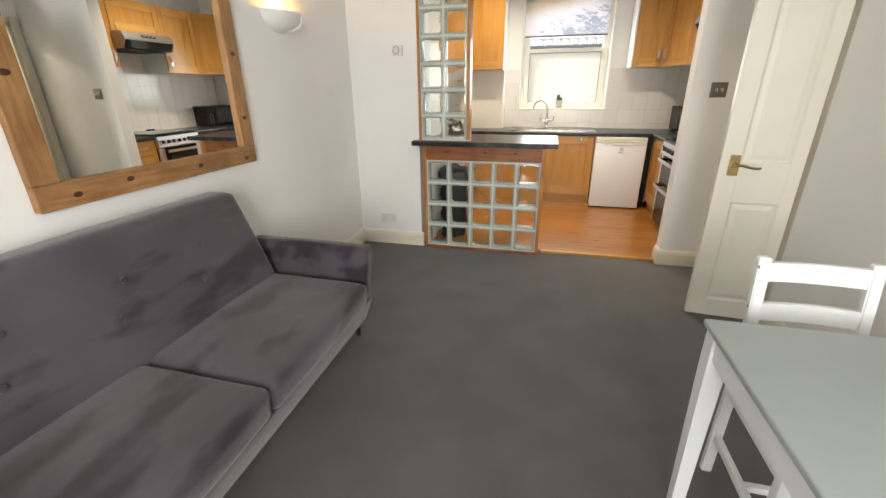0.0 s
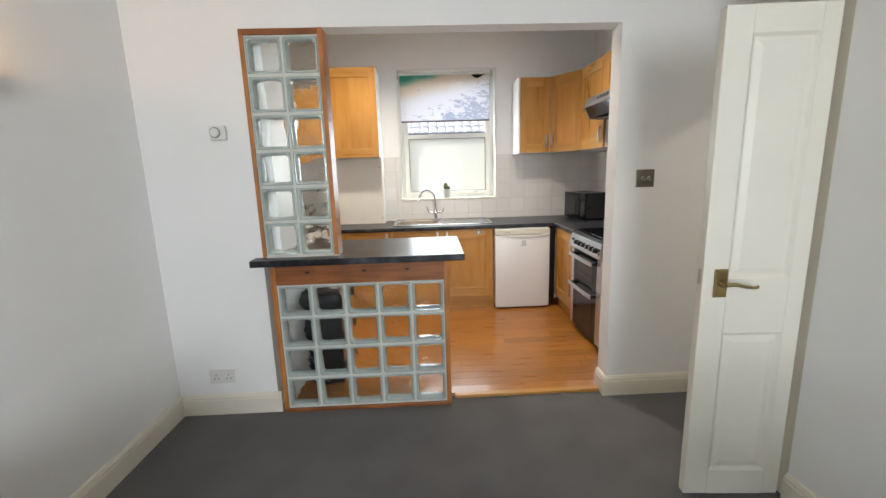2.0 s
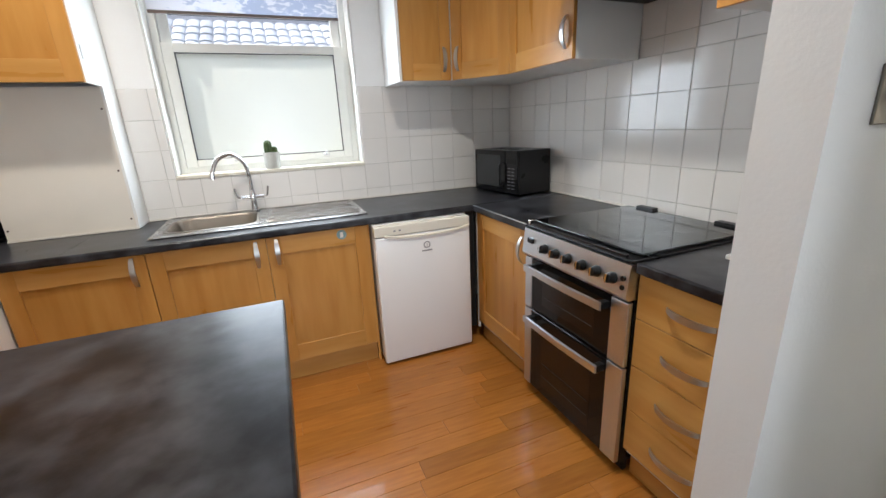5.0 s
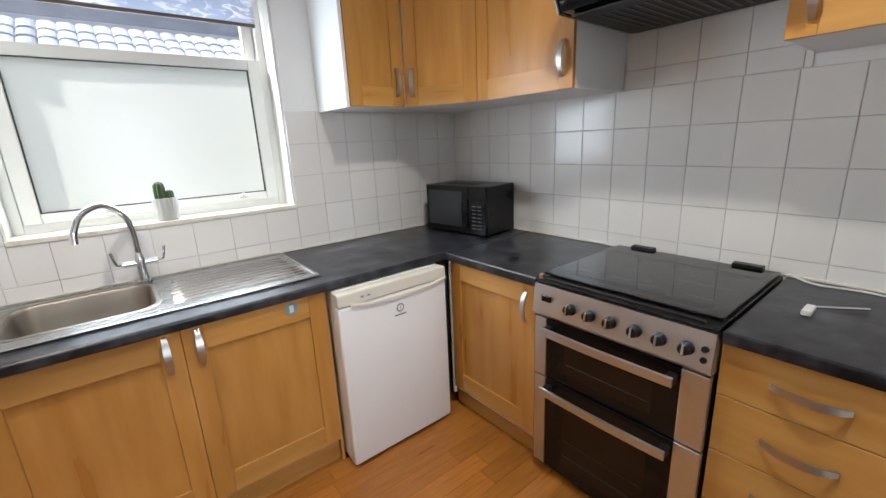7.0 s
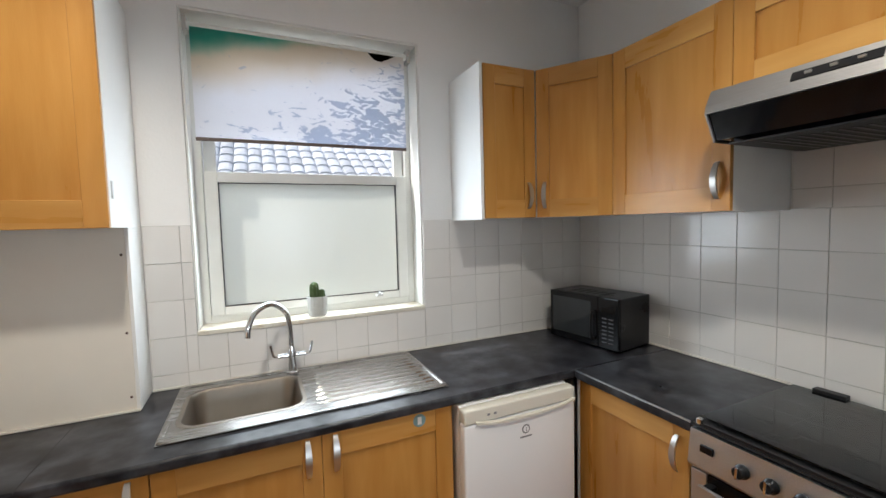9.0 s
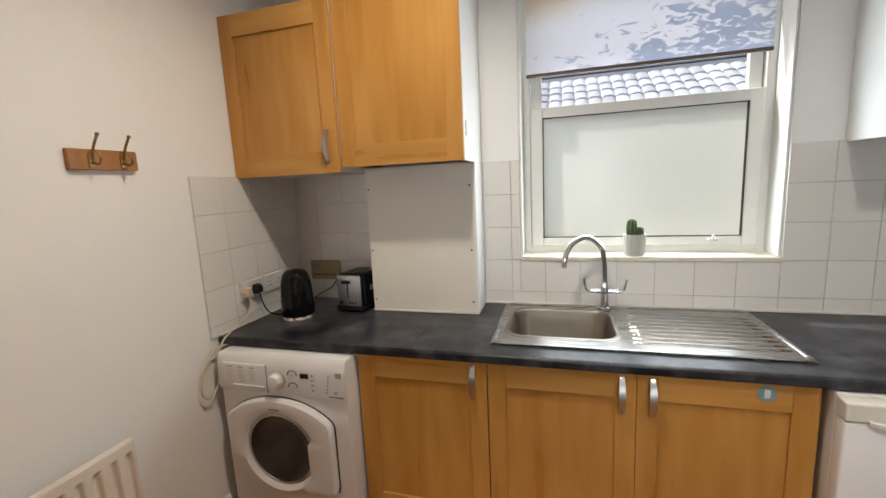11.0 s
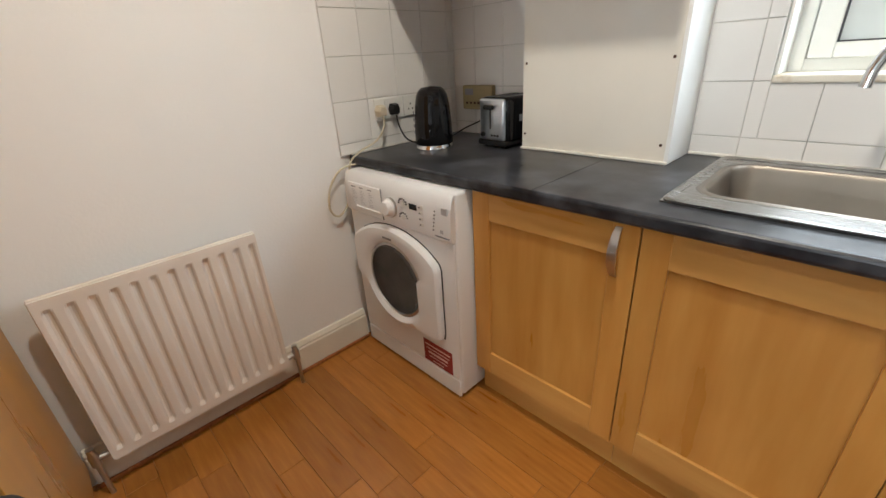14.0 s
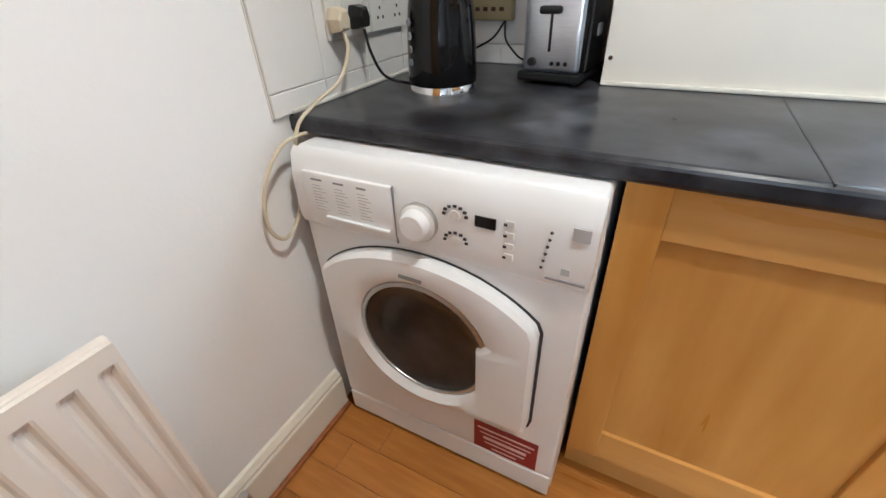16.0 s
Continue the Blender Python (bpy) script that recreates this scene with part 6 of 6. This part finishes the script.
part("apron", bx(TX0 + 0.065, TX1 - 0.065, TY1 - 0.045, TY1 - 0.025, 0.645, 0.7275), M_CHAIR, tbl)
part("apron", bx(TX0 + 0.065, TX1 - 0.065, TY0 + 0.025, TY0 + 0.045, 0.645, 0.7275), M_CHAIR, tbl)
part("apron", bx(TX0 + 0.020, TX0 + 0.040, TY0 + 0.065, TY1 - 0.065, 0.645, 0.7275), M_CHAIR, tbl)
part("apron", bx(TX1 - 0.040, TX1 - 0.020, TY0 + 0.065, TY1 - 0.065, 0.645, 0.7275), M_CHAIR, tbl)
for x, sx in ((TX0 + 0.038, 1), (TX1 - 0.038, -1)):
    for y, sy in ((TY0 + 0.038, 1), (TY1 - 0.038, -1)):
        bm = loft([[Vector((x + a * w, y + b * w, z)) for a, b in ((-1, -1), (1, -1), (1, 1), (-1, 1))] for w, z in ((0.019, 0.0), (0.027, 0.60), (0.027, 0.7275))])
        part("leg", bm, M_CHAIR, tbl, "white tapered leg")

ch = thing("dining_chair", (0.77, 1.0, 0), "white painted wooden ladder-back chair tucked under the table", "chair")
CX0, CX1, CYB, CYF = 0.553, 0.891, 1.222, 0.85
for x in (CX0, CX1 - 0.036):
    bm = loft([[Vector((x + a, CYB + b + dy, z)) for a, b in ((0, 0), (0.036, 0), (0.036, 0.028), (0, 0.028))] for z, dy in ((0, 0.015), (0.43, 0.0), (0.62, 0.004), (0.887, 0.040))])
    bmesh.ops.bevel(bm, geom=bm.edges[:], offset=0.004, segments=2, affect="EDGES")
    post = part("back_post", bm, M_CHAIR, ch)
    if x == CX0:
        for z in (0.72, 0.86):
            part("screw", lathe([(0.006, 0), (0.005, 0.002)], Matrix.Translation((x, CYB + 0.03, z)) @ Matrix.Rotation(radians(-90), 4, "Y"), 10), M_NICKEL, post, "steel screw head")
    part("front_leg", bx(x, x + 0.036, CYF, CYF + 0.034, 0, 0.43, 0.003), M_CHAIR, ch)
    part("side_stretcher", bx(x + 0.008, x + 0.028, CYF + 0.0345, CYB - 0.0005, 0.16, 0.192, 0.003), M_CHAIR, ch)
    part("side_rail", bx(x + 0.008, x + 0.028, CYF + 0.0345, CYB - 0.0005, 0.37, 0.425, 0.003), M_CHAIR, ch)
for z0, z1 in ((0.808, 0.872), (0.676, 0.738)):
    dy = 0.004 + 0.041 * ((z0 + z1) / 2 - 0.62) / 0.315
    bm = loft([[Vector((CX0 + 0.036 + (CX1 - CX0 - 0.072) * t, CYB + dy + 0.006 + d + 0.012 * math.sin(math.pi * t), z)) for d, z in ((0, z0), (0.016, z0), (0.016, z1), (0, z1))] for t in [k / 8 for k in range(9)]])
    part("back_slat", bm, M_CHAIR, ch)
part("seat", bx(CX0 - 0.005, CX1 + 0.005, CYF - 0.01, CYB - 0.001, 0.4305, 0.452, 0.006), M_CHAIR, ch)
part("cross_stretcher", bx(CX0 + 0.028, CX1 - 0.028, 1.02, 1.042, 0.164, 0.188, 0.003), M_CHAIR, ch)

# ---- kitchen wall tiles ----
TP = 0.1625
tile_mesh = {}


def tile(parent, m, w, h):
    key = (round(w, 4), round(h, 4))
    if key not in tile_mesh:
        b = 0.0014
        bm = bmesh.new()
        loft([[Vector((x0, y, z0)), Vector((w - x0, y, z0)), Vector((w - x0, y, h - z0)), Vector((x0, y, h - z0))] for x0, y, z0 in ((0.0012, 0.0, 0.0012), (0.0012, -0.0022, 0.0012), (0.0012 + b, -0.0034, 0.0012 + b))], cap=False, bm=bm)
        bm.faces.new([bm.verts.new((x, -0.0034, z)) for x, z in ((0.0012 + b, 0.0012 + b), (w - 0.0012 - b, 0.0012 + b), (w - 0.0012 - b, h - 0.0012 - b), (0.0012 + b, h - 0.0012 - b))])
        tile_mesh[key] = finish(bm, "tile", M_TILE)
    ob = new("tile", tile_mesh[key])
    ob.parent = parent
    ob.matrix_basis = m


def tile_field(parent, m, length, z0, z1, off=0.0, holes=(), zfirst=None):
    """Tiles in rows from z1 down, along local x; holes are (x0, x1, z0, z1)."""
    bed = bx(0, length, -0.0016, -0.0002, z0, z1)
    part("grout_bed", bed, M_GROUT, parent, "grey grout", m) if not holes else None
    if holes:
        hx0, hx1, hz0, hz1 = holes[0]
        bm = bx(0, hx0, -0.0016, -0.0002, z0, z1)
        bx(hx1, length, -0.0016, -0.0002, z0, z1, bm=bm)
        bx(hx0, hx1, -0.0016, -0.0002, z0, hz0, bm=bm)
        part("grout_bed", bm, M_GROUT, parent, "grey grout", m)
    z = z1
    while z > z0 + 0.012:
        zb = max(z0, z - TP)
        x = -off
        while x < length - 0.012:
            a, b = max(0.0, x), min(length, x + TP)
            spans = [(a, b, zb, z)]
            for hx0, hx1, hz0, hz1 in holes:
                cut = []
                for a, b, c, d in spans:
                    if b <= hx0 or a >= hx1 or d <= hz0 or c >= hz1:
                        cut.append((a, b, c, d))
                    elif c < hz0 and d > hz0 and not (a < hx0 or b > hx1):
                        cut.append((a, b, c, hz0))
                    else:
                        if a < hx0:
                            cut.append((a, hx0, c, d))
                        if b > hx1:
                            cut.append((hx1, b, c, d))
                        if c < hz0:
                            cut.append((max(a, hx0), min(b, hx1), c, hz0))
                spans = cut
            for a, b, c, d in spans:
                if b - a > 0.012 and d - c > 0.012:
                    tile(parent, m @ Matrix.Translation((a, -0.0016, c)), b - a, d - c)
            x += TP
        z -= TP


tile_field(wall_north, turn_to(LX + 0.006, YW, 0, 0), 0.540, WT + 0.001, 1.596, 0.03)
tile_field(wall_north, turn_to(-0.709, YW, 0, 0), KX + 0.709, WT + 0.001, 1.607, 0.0275, [(WX0 + 0.709, WX1 + 0.709, WZ0, 3.0)])
tile_field(wall_kitchen, turn_to(KX, YW - 0.004, 0, -90), YW - 0.004 - YDK, WT + 0.001, 1.607, 0.158)
tile_field(wall_kitchen, turn_to(KX, 4.575, 0, -90), 0.640, 1.608, 2.01, 0.034)
tile_field(tagged(part("wall_tiled_panel", bx(LX + 0.0005, LX + 0.005, 5.062, 5.755, WT + 0.0, 1.590), M_WALL), "white glazed tile splashback on the side wall", "tiles", kind="structure"), turn_to(LX + 0.005, 5.063, 0, 90), 0.691, WT + 0.001, 1.589, 0.0)

# ---- kitchen floor planks ----
PW = 0.0935
plank_mesh = {}
rnd = random.Random(4)
y, row = YDK - 0.045, 0
while y < YW - 0.01:
    w = min(PW, YW - y)
    x = LX - rnd.uniform(0.1, 0.9)
    while x < KX:
        a, b = max(LX, x), min(KX, x + 0.96)
        if b - a > 0.03:
            key = (round(b - a, 3), round(w, 3))
            if key not in plank_mesh:
                bm = bmesh.new()
                L = b - a
                loft([[Vector((d, d, z)), Vector((L - d, d, z)), Vector((L - d, w - d, z)), Vector((d, w - d, z))] for d, z in ((0.0003, -0.004), (0.0003, 0.0048), (0.0014, 0.006))], bm=bm)
                plank_mesh[key] = finish(bm, "plank", M_PLANK)
            ob = new("plank", plank_mesh[key])
            ob.parent = kitchen_floor
            ob.matrix_basis = Matrix.Translation((a, y, KZ - 0.006))
        x += 0.96
    y += PW
    row += 1
